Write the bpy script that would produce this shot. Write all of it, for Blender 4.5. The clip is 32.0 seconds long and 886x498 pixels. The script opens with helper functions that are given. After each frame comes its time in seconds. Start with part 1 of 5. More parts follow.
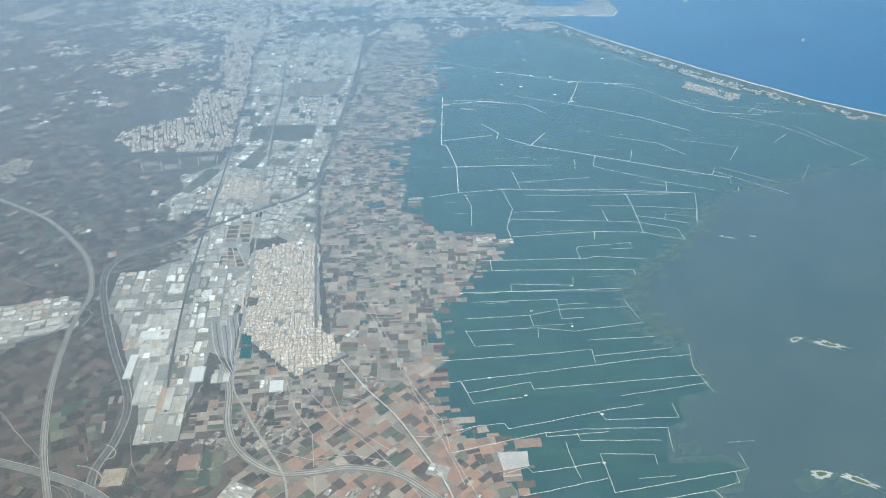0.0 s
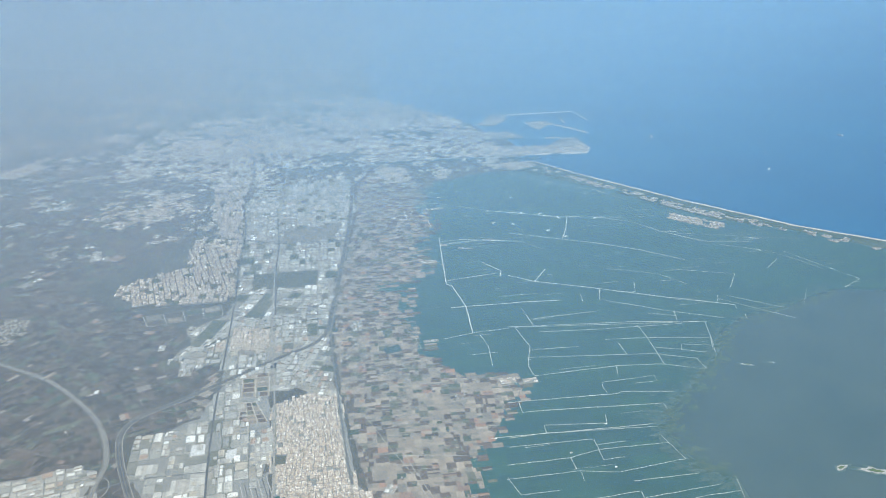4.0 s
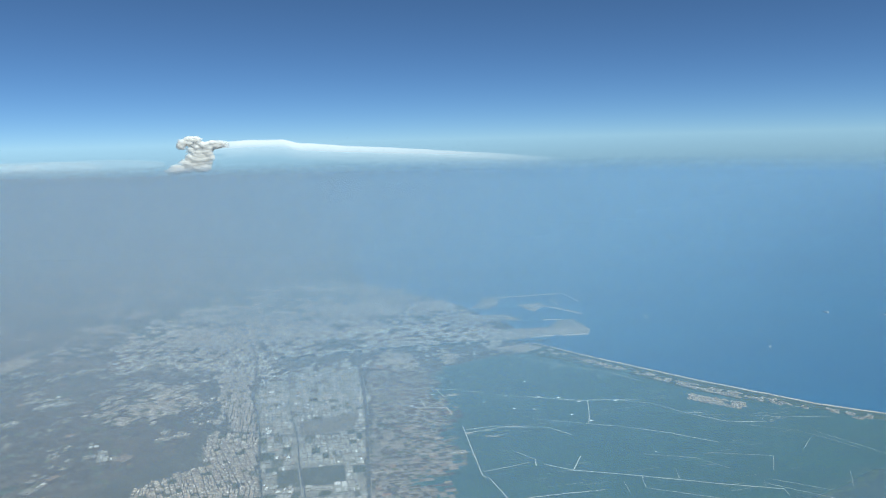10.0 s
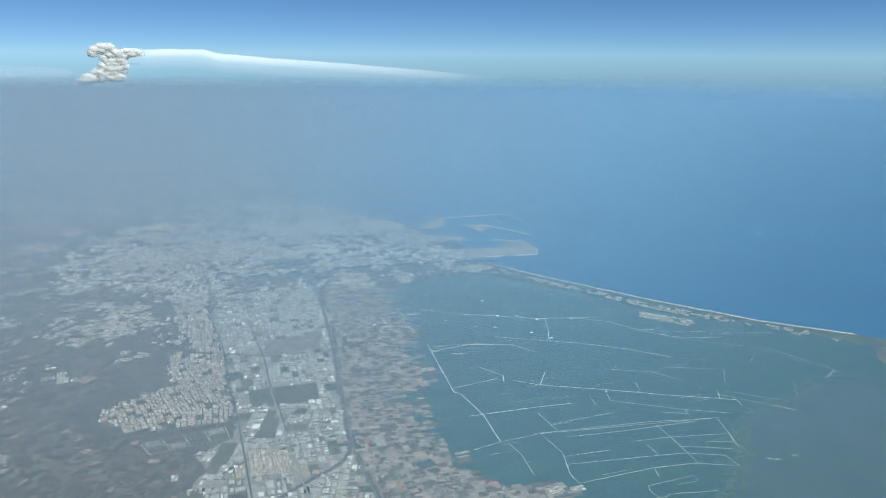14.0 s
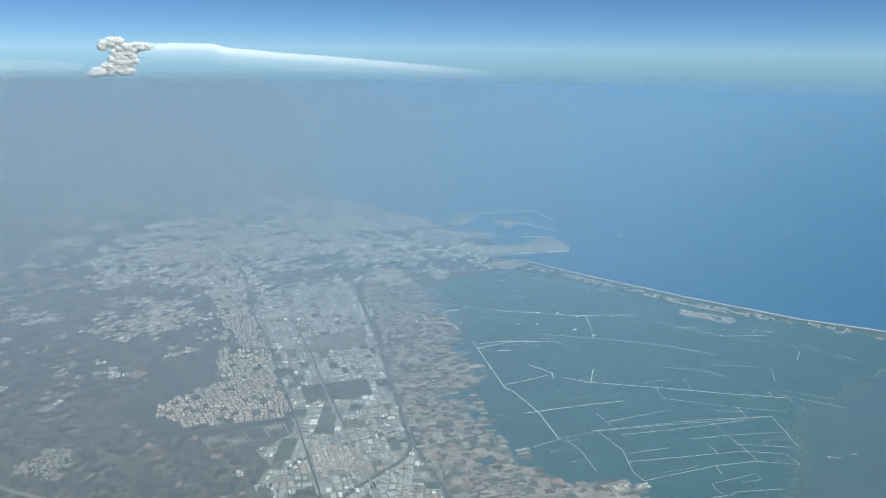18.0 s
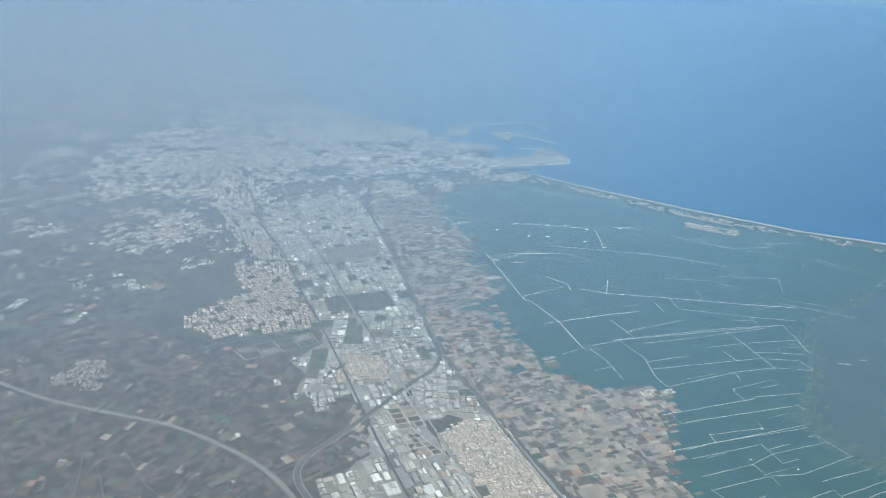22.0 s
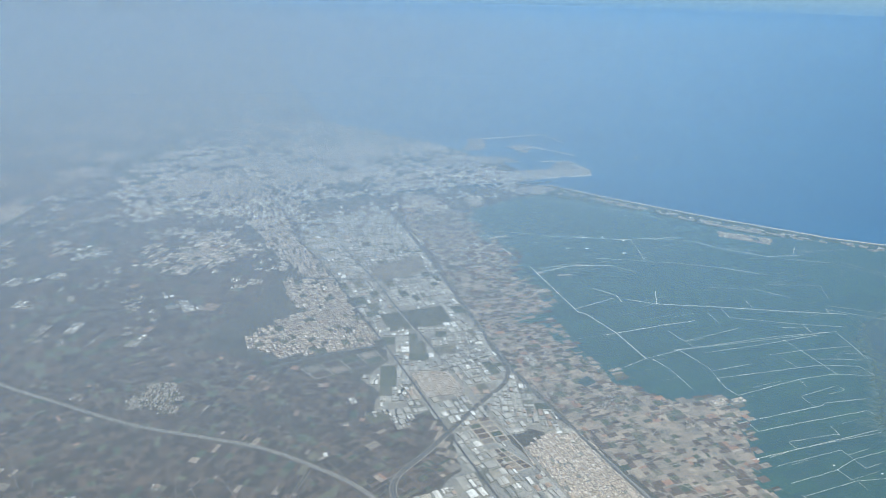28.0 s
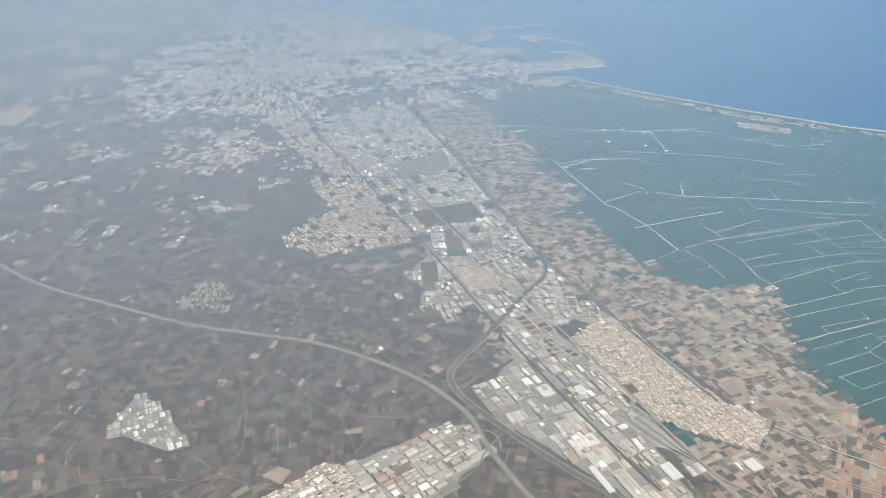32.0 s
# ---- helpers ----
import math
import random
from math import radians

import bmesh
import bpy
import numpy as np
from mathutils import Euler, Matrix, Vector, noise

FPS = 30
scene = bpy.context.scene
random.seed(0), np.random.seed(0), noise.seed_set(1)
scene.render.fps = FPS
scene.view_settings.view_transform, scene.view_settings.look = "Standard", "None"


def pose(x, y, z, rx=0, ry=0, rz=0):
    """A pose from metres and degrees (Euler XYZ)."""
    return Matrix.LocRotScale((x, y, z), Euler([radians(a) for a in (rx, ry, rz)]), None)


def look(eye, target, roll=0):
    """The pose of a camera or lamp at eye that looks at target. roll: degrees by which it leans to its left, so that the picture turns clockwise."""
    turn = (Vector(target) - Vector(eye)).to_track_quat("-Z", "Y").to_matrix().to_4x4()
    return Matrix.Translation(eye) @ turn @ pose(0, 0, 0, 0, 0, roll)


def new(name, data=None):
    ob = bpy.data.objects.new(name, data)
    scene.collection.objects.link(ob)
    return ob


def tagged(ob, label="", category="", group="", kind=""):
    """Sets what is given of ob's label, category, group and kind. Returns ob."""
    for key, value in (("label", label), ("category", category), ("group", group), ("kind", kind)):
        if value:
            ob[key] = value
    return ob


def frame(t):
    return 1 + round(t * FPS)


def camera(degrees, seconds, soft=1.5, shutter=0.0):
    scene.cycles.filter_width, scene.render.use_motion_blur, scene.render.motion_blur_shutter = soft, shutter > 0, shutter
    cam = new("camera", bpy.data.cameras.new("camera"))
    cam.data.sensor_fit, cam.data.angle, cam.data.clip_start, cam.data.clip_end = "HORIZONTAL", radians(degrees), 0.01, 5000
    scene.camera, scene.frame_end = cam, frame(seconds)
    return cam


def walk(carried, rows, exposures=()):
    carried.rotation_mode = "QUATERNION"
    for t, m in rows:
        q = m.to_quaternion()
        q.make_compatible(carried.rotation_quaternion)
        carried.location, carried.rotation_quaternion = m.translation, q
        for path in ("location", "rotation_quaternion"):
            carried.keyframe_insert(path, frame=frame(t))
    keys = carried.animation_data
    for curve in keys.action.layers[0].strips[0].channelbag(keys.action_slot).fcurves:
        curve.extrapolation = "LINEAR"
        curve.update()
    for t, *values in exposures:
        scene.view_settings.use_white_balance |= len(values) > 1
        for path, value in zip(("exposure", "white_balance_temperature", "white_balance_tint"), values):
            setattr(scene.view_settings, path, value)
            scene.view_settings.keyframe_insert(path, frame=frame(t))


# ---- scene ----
# The plan is a model of the landscape at 1:20 (one unit stands for 20 m of country), x roughly east, y roughly north.
cam = camera(60.08, 32.0, soft=1.0)
PATH = [
    (0, (-117.25, -260.72, 212.41), (-66.55, -191.99, 160.38), 0.00),
    (0.5, (-120.28, -257.77, 213.06), (-74.39, -191.08, 154.35), -0.14),
    (1, (-123.30, -254.81, 213.68), (-81.66, -192.31, 147.65), -0.27),
    (1.5, (-126.32, -251.84, 214.28), (-84.03, -191.85, 146.36), -0.22),
    (2, (-129.34, -248.85, 214.84), (-86.67, -190.01, 146.16), -0.23),
    (2.5, (-132.35, -245.84, 215.38), (-82.60, -181.92, 156.74), -0.72),
    (3, (-135.35, -242.82, 215.90), (-83.59, -178.32, 159.68), -0.75),
    (3.5, (-138.36, -239.78, 216.39), (-82.94, -171.35, 168.99), -0.91),
    (4, (-141.36, -236.73, 216.85), (-81.50, -165.53, 180.15), -1.14),
    (4.5, (-144.35, -233.66, 217.30), (-82.00, -161.97, 186.12), -1.70),
    (6.5, (-156.28, -221.28, 218.85), (-90.27, -150.02, 195.10), -1.75),
    (7, (-159.25, -218.16, 219.19), (-92.35, -147.66, 195.63), -1.77),
    (7.5, (-162.22, -215.02, 219.51), (-94.33, -145.37, 196.28), -2.01),
    (8, (-165.18, -211.88, 219.82), (-96.71, -142.65, 197.04), -1.97),
    (8.5, (-168.14, -208.72, 220.11), (-99.16, -139.41, 199.19), -1.93),
    (9, (-171.09, -205.56, 220.38), (-101.79, -136.36, 200.15), -1.83),
    (9.5, (-174.03, -202.39, 220.64), (-104.68, -132.93, 201.55), -1.90),
    (10, (-176.98, -199.21, 220.88), (-108.57, -127.66, 206.70), -1.38),
    (10.5, (-179.91, -196.03, 221.11), (-111.86, -123.99, 207.71), -0.74),
    (11, (-182.84, -192.84, 221.33), (-113.70, -124.29, 198.51), -1.29),
    (11.5, (-185.77, -189.64, 221.54), (-116.38, -121.77, 197.49), -0.70),
    (12, (-188.69, -186.44, 221.74), (-116.66, -121.37, 197.68), -0.55),
    (12.5, (-191.60, -183.23, 221.92), (-118.70, -119.18, 197.79), -0.19),
    (13, (-194.51, -180.02, 222.10), (-121.64, -116.26, 197.13), -0.03),
    (13.5, (-197.42, -176.80, 222.27), (-124.03, -113.57, 197.45), 0.17),
    (15.5, (-208.98, -163.91, 222.89), (-134.74, -101.72, 197.95), 0.46),
    (16, (-211.85, -160.68, 223.04), (-137.82, -98.52, 197.42), 0.77),
    (16.5, (-214.72, -157.45, 223.18), (-140.36, -95.39, 198.30), 0.67),
    (17, (-217.58, -154.22, 223.31), (-143.95, -90.79, 199.74), 0.76),
    (17.5, (-220.44, -150.99, 223.45), (-146.79, -87.21, 200.95), 0.47),
    (18, (-223.29, -147.76, 223.59), (-149.74, -84.89, 198.36), 0.59),
    (18.5, (-226.14, -144.54, 223.73), (-152.35, -82.80, 196.45), 0.81),
    (19, (-228.98, -141.31, 223.86), (-155.00, -80.63, 194.81), 0.65),
    (19.5, (-231.81, -138.09, 224.01), (-158.20, -78.42, 192.07), 0.61),
    (20, (-234.64, -134.87, 224.15), (-161.83, -75.73, 189.51), 0.63),
    (20.5, (-237.46, -131.66, 224.30), (-164.97, -72.74, 188.61), 0.76),
    (21, (-240.27, -128.45, 224.45), (-167.37, -69.90, 188.98), 0.54),
    (21.5, (-243.08, -125.24, 224.61), (-169.72, -67.75, 188.38), 1.24),
    (22, (-245.88, -122.04, 224.77), (-172.57, -64.47, 188.55), 1.45),
    (22.5, (-248.67, -118.85, 224.94), (-175.30, -61.36, 188.73), 1.64),
    (23, (-251.46, -115.66, 225.12), (-178.11, -57.89, 189.33), 1.32),
    (23.5, (-254.24, -112.48, 225.31), (-180.54, -54.96, 189.83), 1.32),
    (24, (-257.02, -109.30, 225.51), (-182.81, -52.18, 190.44), 1.22),
    (24.5, (-259.79, -106.14, 225.72), (-185.28, -49.13, 191.08), 1.08),
    (25, (-262.55, -102.98, 225.94), (-188.17, -45.77, 191.36), 1.08),
    (25.5, (-265.30, -99.83, 226.17), (-190.80, -42.79, 191.57), 0.87),
    (27.5, (-276.24, -87.33, 227.24), (-201.23, -31.07, 192.48), 0.81),
    (28, (-278.96, -84.23, 227.54), (-203.80, -28.17, 192.80), 0.76),
    (28.5, (-281.67, -81.15, 227.87), (-206.70, -25.04, 192.78), 0.82),
    (29, (-284.38, -78.07, 228.21), (-211.07, -22.79, 188.59), 0.96),
    (29.5, (-287.07, -75.02, 228.57), (-215.82, -21.33, 183.39), 1.20),
    (30, (-289.76, -71.97, 228.95), (-219.36, -18.81, 181.87), 1.06),
    (30.5, (-292.44, -68.94, 229.35), (-223.60, -17.17, 178.55), 1.33),
    (31, (-295.12, -65.92, 229.77), (-225.00, -15.08, 179.80), 0.92),
    (31.5, (-297.78, -62.92, 230.22), (-226.87, -12.56, 180.87), 0.77),
    (32, (-300.44, -59.94, 230.69), (-228.66, -8.89, 183.34), 0.26),
]
walk(cam, [(t, look(eye, target, roll)) for t, eye, target, roll in PATH],
     [(0, 0.5, 6000, -1), (1, 0.73, 6500, 7), (2.5, 0.72, 6330, 5), (4.5, 0.48, 6050, 0), (7, 0.25, 5980, -3), (17, 0.22, 5960, -3), (19, 0.25, 5960, -3), (20, 0.37, 5980, -1), (28, 0.43, 5980, 1), (29.1, 0.44, 6020, 1), (29.8, 0.52, 6700, 7), (32, 0.58, 6850, 8)])

# ---- light ----
SUN_EL, SUN_AZ = radians(54), radians(-85)      # azimuth from +x, counter-clockwise
world = bpy.data.worlds.new("sky")
scene.world = world
world.use_nodes = True
wn = world.node_tree
sky = wn.nodes.new("ShaderNodeTexSky")
sky.sky_type = 'NISHITA'
sky.sun_disc = False
sky.sun_elevation = SUN_EL
sky.sun_rotation = radians(90) - SUN_AZ
sky.altitude = 8000
sky.air_density, sky.dust_density, sky.ozone_density = 1.0, 0.0, 5.0
wn.nodes["Background"].inputs["Strength"].default_value = 0.074
wn.links.new(sky.outputs[0], wn.nodes["Background"].inputs["Color"])
sun_data = bpy.data.lights.new("sun", 'SUN')
sun_data.energy, sun_data.angle, sun_data.color = 5.0, radians(0.5), (1.0, 0.95, 0.88)
sun = new("sun", sun_data)
sun.matrix_world = look((math.cos(SUN_AZ) * math.cos(SUN_EL), math.sin(SUN_AZ) * math.cos(SUN_EL), math.sin(SUN_EL)), (0, 0, 0))
scene.cycles.transparent_max_bounces = 64    # the haze is imitated by many thin sheets

# ---- materials ----
def mat(name, rough=0.9, spec=0.3):
    m = bpy.data.materials.new(name)
    m.use_nodes = True
    b = m.node_tree.nodes["Principled BSDF"]
    b.inputs["Roughness"].default_value = rough
    b.inputs["Specular IOR Level"].default_value = spec
    return m, m.node_tree, b


def noise_node(nt, scale, detail=4, rough=0.6, vec=None):
    n = nt.nodes.new("ShaderNodeTexNoise")
    n.inputs["Scale"].default_value, n.inputs["Detail"].default_value, n.inputs["Roughness"].default_value = scale, detail, rough
    if vec is None:
        g = nt.nodes.new("ShaderNodeNewGeometry")
        vec = g.outputs["Position"]
    nt.links.new(vec, n.inputs["Vector"])
    return n


def ramp(nt, fac, stops, constant=False):
    r = nt.nodes.new("ShaderNodeValToRGB")
    e = r.color_ramp.elements
    while len(e) < len(stops):
        e.new(0.5)
    for el, (p, c) in zip(e, stops):
        el.position, el.color = p, (*c, 1)
    r.color_ramp.interpolation = 'CONSTANT' if constant else 'LINEAR'
    nt.links.new(fac, r.inputs[0])
    return r


def blend(nt, a, b, fac, kind='MIX'):
    m = nt.nodes.new("ShaderNodeMix")
    m.data_type, m.blend_type = 'RGBA', kind
    for value, slot in ((fac, 0), (a, 6), (b, 7)):
        if isinstance(value, (int, float)):
            m.inputs[slot].default_value = value
        elif isinstance(value, tuple):
            m.inputs[slot].default_value = (*value, 1)
        else:
            nt.links.new(value, m.inputs[slot])
    return m.outputs[2]


def palette(name, colours, by="island", rough=0.9, grain=2.0, patch=0.25, amount=0.5, bump=0.15):
    """Pieces of several colours, told apart by island or by object, with grain and larger patches over them."""
    m, nt, b = mat(name, rough)
    if by == "island":
        pick = nt.nodes.new("ShaderNodeNewGeometry").outputs["Random Per Island"]
    else:
        pick = nt.nodes.new("ShaderNodeObjectInfo").outputs["Random"]
    n = len(colours)
    col = ramp(nt, pick, [(i / n, c) for i, c in enumerate(colours)], True).outputs[0]
    fine = noise_node(nt, grain, 5)
    wide = noise_node(nt, patch, 3)
    f1 = ramp(nt, fine.outputs[0], [(0.3, (0.55, 0.55, 0.55)), (0.7, (1.4, 1.4, 1.4))]).outputs[0]
    f2 = ramp(nt, wide.outputs[0], [(0.3, (0.7, 0.72, 0.7)), (0.7, (1.25, 1.22, 1.2))]).outputs[0]
    col = blend(nt, col, f1, amount, 'MULTIPLY')
    col = blend(nt, col, f2, amount, 'MULTIPLY')
    nt.links.new(col, b.inputs["Base Color"])
    if bump:
        bp = nt.nodes.new("ShaderNodeBump")
        bp.inputs["Strength"].default_value, bp.inputs["Distance"].default_value = bump, 0.1
        nt.links.new(fine.outputs[0], bp.inputs["Height"])
        nt.links.new(bp.outputs[0], b.inputs["Normal"])
    return m


def mottled(name, dark, light, fine_scale=1.5, wide_scale=0.05, rough=0.9, spec=0.3):
    m, nt, b = mat(name, rough, spec)
    wide = noise_node(nt, wide_scale, 6, 0.65)
    fine = noise_node(nt, fine_scale, 4)
    col = ramp(nt, wide.outputs[0], [(0.3, dark), (0.7, light)]).outputs[0]
    f1 = ramp(nt, fine.outputs[0], [(0.3, (0.6, 0.6, 0.6)), (0.7, (1.35, 1.35, 1.35))]).outputs[0]
    nt.links.new(blend(nt, col, f1, 0.6, 'MULTIPLY'), b.inputs["Base Color"])
    return m


def water(name, shallow, deep, rough, wave, scale):
    m, nt, b = mat(name, rough, 0.35)
    wide = noise_node(nt, scale, 5, 0.6)
    nt.links.new(ramp(nt, wide.outputs[0], [(0.35, deep), (0.7, shallow)]).outputs[0], b.inputs["Base Color"])
    fine = noise_node(nt, 3.0, 3)
    bp = nt.nodes.new("ShaderNodeBump")
    bp.inputs["Strength"].default_value, bp.inputs["Distance"].default_value = wave, 0.05
    nt.links.new(fine.outputs[0], bp.inputs["Height"])
    nt.links.new(bp.outputs[0], b.inputs["Normal"])
    return m


SOIL = mottled("dry_farmland", (0.065, 0.064, 0.054), (0.12, 0.108, 0.09), 0.8, 0.03)
SEA = water("sea_water", (0.014, 0.105, 0.225), (0.008, 0.07, 0.18), 0.3, 0.3, 0.004)
LAKE = water("lake_water", (0.068, 0.098, 0.099), (0.052, 0.082, 0.088), 0.25, 0.15, 0.02)
SHALLOW = water("reedy_shallows", (0.085, 0.115, 0.1), (0.045, 0.085, 0.08), 0.4, 0.2, 0.25)
PADDY_TONES = [(0.032, 0.082, 0.068), (0.034, 0.088, 0.07), (0.036, 0.085, 0.074), (0.031, 0.08, 0.07), (0.035, 0.09, 0.073), (0.033, 0.084, 0.066),
                (0.038, 0.095, 0.070), (0.03, 0.078, 0.07), (0.034, 0.086, 0.07)]
PADDY = palette("flooded_rice", [(r * 1.12, g * 0.96, b * 1.1) for r, g, b in PADDY_TONES], rough=0.38, grain=1.2, patch=0.05, amount=0.22)
TERRA = [(r * 1.1, g * 1.0, b * 0.95) for r, g, b in ((0.245, 0.168, 0.128), (0.225, 0.165, 0.133), (0.275, 0.185, 0.14), (0.195, 0.152, 0.126), (0.24, 0.178, 0.143), (0.21, 0.165, 0.138))]
TAN = [(r * 1.05, g * 1.05, b * 1.05) for r, g, b in ((0.27, 0.222, 0.18), (0.235, 0.2, 0.165), (0.31, 0.258, 0.206), (0.21, 0.182, 0.152), (0.25, 0.208, 0.168), (0.228, 0.188, 0.152), (0.18, 0.162, 0.138))]
DUSK = [(0.075, 0.065, 0.057), (0.085, 0.071, 0.062), (0.066, 0.06, 0.053), (0.094, 0.075, 0.065), (0.079, 0.068, 0.06), (0.069, 0.064, 0.055), (0.088, 0.074, 0.066)]
GREEN = [(0.095, 0.105, 0.078), (0.112, 0.118, 0.085), (0.072, 0.088, 0.068), (0.132, 0.132, 0.098), (0.12, 0.118, 0.09), (0.148, 0.138, 0.104)]
BROWN = [(0.112, 0.09, 0.076), (0.124, 0.098, 0.081), (0.1, 0.084, 0.072), (0.118, 0.096, 0.082), (0.106, 0.09, 0.078), (0.13, 0.099, 0.081)]
SOILS = [palette(n, c, grain=1.6, patch=0.12, amount=0.45) for n, c in (("terracotta_soil", TERRA), ("tan_stubble", TAN), ("dusky_plough", DUSK), ("green_crop", GREEN), ("brown_soil", BROWN))]
SOILS_ONE = [palette(n + "_single", c, by="object", grain=1.6, patch=0.12, amount=0.45) for n, c in (("terracotta_soil", TERRA), ("tan_stubble", TAN), ("dusky_plough", DUSK), ("green_crop", GREEN), ("brown_soil", BROWN))]
REED_FLAT = palette("flooded_reeds", [(0.05, 0.085, 0.07), (0.062, 0.095, 0.074), (0.044, 0.08, 0.07), (0.07, 0.098, 0.076)], grain=1.2, patch=0.1, amount=0.35)
TREE = mottled("tree_leaves", (0.03, 0.045, 0.026), (0.075, 0.085, 0.05), 2.0, 0.1)
BUND = mottled("grassy_bund", (0.055, 0.078, 0.045), (0.08, 0.1, 0.06), 1.0, 0.05)
MARGIN = mottled("field_margin", (0.15, 0.132, 0.108), (0.23, 0.2, 0.163), 0.8, 0.12)
PINE = mottled("coastal_pines", (0.032, 0.058, 0.044), (0.085, 0.1, 0.072), 1.2, 0.06)
BARE = mottled("bare_building_land", (0.22, 0.18, 0.135), (0.34, 0.285, 0.215), 1.0, 0.1)
SCRUB = mottled("dark_scrub", (0.065, 0.072, 0.052), (0.13, 0.118, 0.088), 1.5, 0.1)
ASPHALT = mottled("asphalt", (0.07, 0.07, 0.07), (0.12, 0.117, 0.112), 3.0, 0.2)
BALLAST = mottled("ballast", (0.22, 0.20, 0.17), (0.34, 0.31, 0.27), 3.0, 0.2)
VERGE = mottled("dry_verge", (0.115, 0.104, 0.088), (0.18, 0.16, 0.135), 2.5, 0.2)
LANE = mottled("dusty_lane", (0.19, 0.165, 0.138), (0.29, 0.255, 0.215), 2.0, 0.12)
TRACK = mottled("pale_dirt_track", (0.32, 0.285, 0.235), (0.50, 0.46, 0.39), 2.0, 0.12)
LEVEE = mottled("pale_levee_earth", (0.5, 0.48, 0.42), (0.74, 0.71, 0.63), 0.9, 0.08)
REED = mottled("reed_bed", (0.05, 0.085, 0.03), (0.12, 0.15, 0.06), 2.5, 0.2)
SAND = mottled("beach_sand", (0.52, 0.45, 0.34), (0.7, 0.62, 0.5), 1.0, 0.05)
CONCRETE = mottled("pale_concrete", (0.28, 0.27, 0.25), (0.46, 0.44, 0.41), 1.2, 0.1)
YARD = palette("paved_yard", [(0.3, 0.288, 0.258), (0.34, 0.322, 0.285), (0.25, 0.236, 0.205), (0.36, 0.345, 0.31), (0.29, 0.262, 0.218), (0.2, 0.19, 0.16), (0.31, 0.298, 0.266), (0.15, 0.148, 0.118)], grain=1.5, patch=0.15)
STREET = mottled("grey_streets", (0.185, 0.178, 0.163), (0.27, 0.257, 0.234), 1.2, 0.1)
WORN_ROAD = mottled("dusty_road", (0.19, 0.178, 0.16), (0.26, 0.244, 0.22), 3.0, 0.2)
OLD_ASPHALT = mottled("worn_asphalt", (0.12, 0.118, 0.113), (0.18, 0.175, 0.165), 3.0, 0.2)
CITY_GROUND = palette("city_ground", [(0.3, 0.268, 0.23), (0.35, 0.312, 0.27), (0.25, 0.228, 0.196), (0.39, 0.355, 0.312), (0.19, 0.178, 0.15), (0.32, 0.275, 0.23)], grain=1.0, patch=0.08)
TOWN_EARTH = mottled("dusty_town_earth", (0.185, 0.168, 0.142), (0.3, 0.272, 0.232), 0.9, 0.07)
PARK = palette("dry_park_green", [(0.1, 0.105, 0.076), (0.125, 0.12, 0.09), (0.085, 0.092, 0.066), (0.15, 0.135, 0.1)], grain=1.2, patch=0.12)
QUAY = mottled("grey_quay", (0.13, 0.125, 0.115), (0.33, 0.305, 0.275), 0.5, 0.09)
WALLS = palette("rendered_walls", [(0.34, 0.31, 0.265), (0.41, 0.385, 0.345), (0.29, 0.245, 0.2), (0.45, 0.43, 0.395), (0.33, 0.27, 0.22)], grain=4)
TOWN_TONES = [(0.34, 0.27, 0.215), (0.40, 0.34, 0.28), (0.46, 0.41, 0.355), (0.54, 0.5, 0.45), (0.29, 0.225, 0.18), (0.27, 0.25, 0.23), (0.47, 0.40, 0.33), (0.66, 0.63, 0.59), (0.36, 0.275, 0.215), (0.42, 0.37, 0.32), (0.22, 0.2, 0.18)]
TOWN_TONES = [(0.07 + r * 1.06, 0.065 + g * 1.02, 0.05 + b * 0.98) for r, g, b in TOWN_TONES]
TOWN_ROOF = palette("town_roof", TOWN_TONES, grain=4)
SUBURB_ROOF = palette("suburb_roof", [(r * 0.98, g * 0.95, b * 0.94) for r, g, b in TOWN_TONES], grain=4)
CITY_ROOF = palette("city_roof", [(0.12 + r * 1.12, 0.11 + g * 1.08, 0.095 + b * 1.04) for r, g, b in ((0.31, 0.245, 0.2), (0.36, 0.325, 0.28), (0.2, 0.185, 0.165), (0.44, 0.415, 0.375), (0.16, 0.15, 0.135), (0.36, 0.33, 0.29), (0.58, 0.565, 0.53), (0.29, 0.25, 0.215))], grain=4)
SHEDS = [(0.37, 0.362, 0.345), (0.32, 0.312, 0.297), (0.43, 0.42, 0.40), (0.34, 0.322, 0.295), (0.40, 0.38, 0.35), (0.36, 0.35, 0.333), (0.29, 0.282, 0.268), (0.22, 0.216, 0.21), (0.39, 0.355, 0.30), (0.46, 0.45, 0.425),
         (0.8, 0.8, 0.78), (0.34, 0.332, 0.318), (0.41, 0.40, 0.375), (0.33, 0.25, 0.2), (0.25, 0.247, 0.24), (0.62, 0.61, 0.59), (0.38, 0.37, 0.35), (0.44, 0.43, 0.405)]
SHEDS = [(min(0.72, r * 1.02), min(0.71, g * 1.0), min(0.68, b * 0.95)) for r, g, b in SHEDS]
ESTATE_ROOF = palette("estate_roof", [(0.3, 0.295, 0.28), (0.38, 0.37, 0.345), (0.25, 0.245, 0.23), (0.46, 0.45, 0.42), (0.33, 0.31, 0.27), (0.2, 0.195, 0.18), (0.6, 0.59, 0.56)], rough=0.6, grain=3)
SHED_ROOF = palette("shed_roof", SHEDS, rough=0.6, grain=3)
HAMLET_ROOF = palette("weathered_roof", [(0.27, 0.225, 0.185), (0.30, 0.265, 0.23), (0.23, 0.21, 0.185), (0.35, 0.325, 0.29), (0.25, 0.2, 0.165)], grain=3)
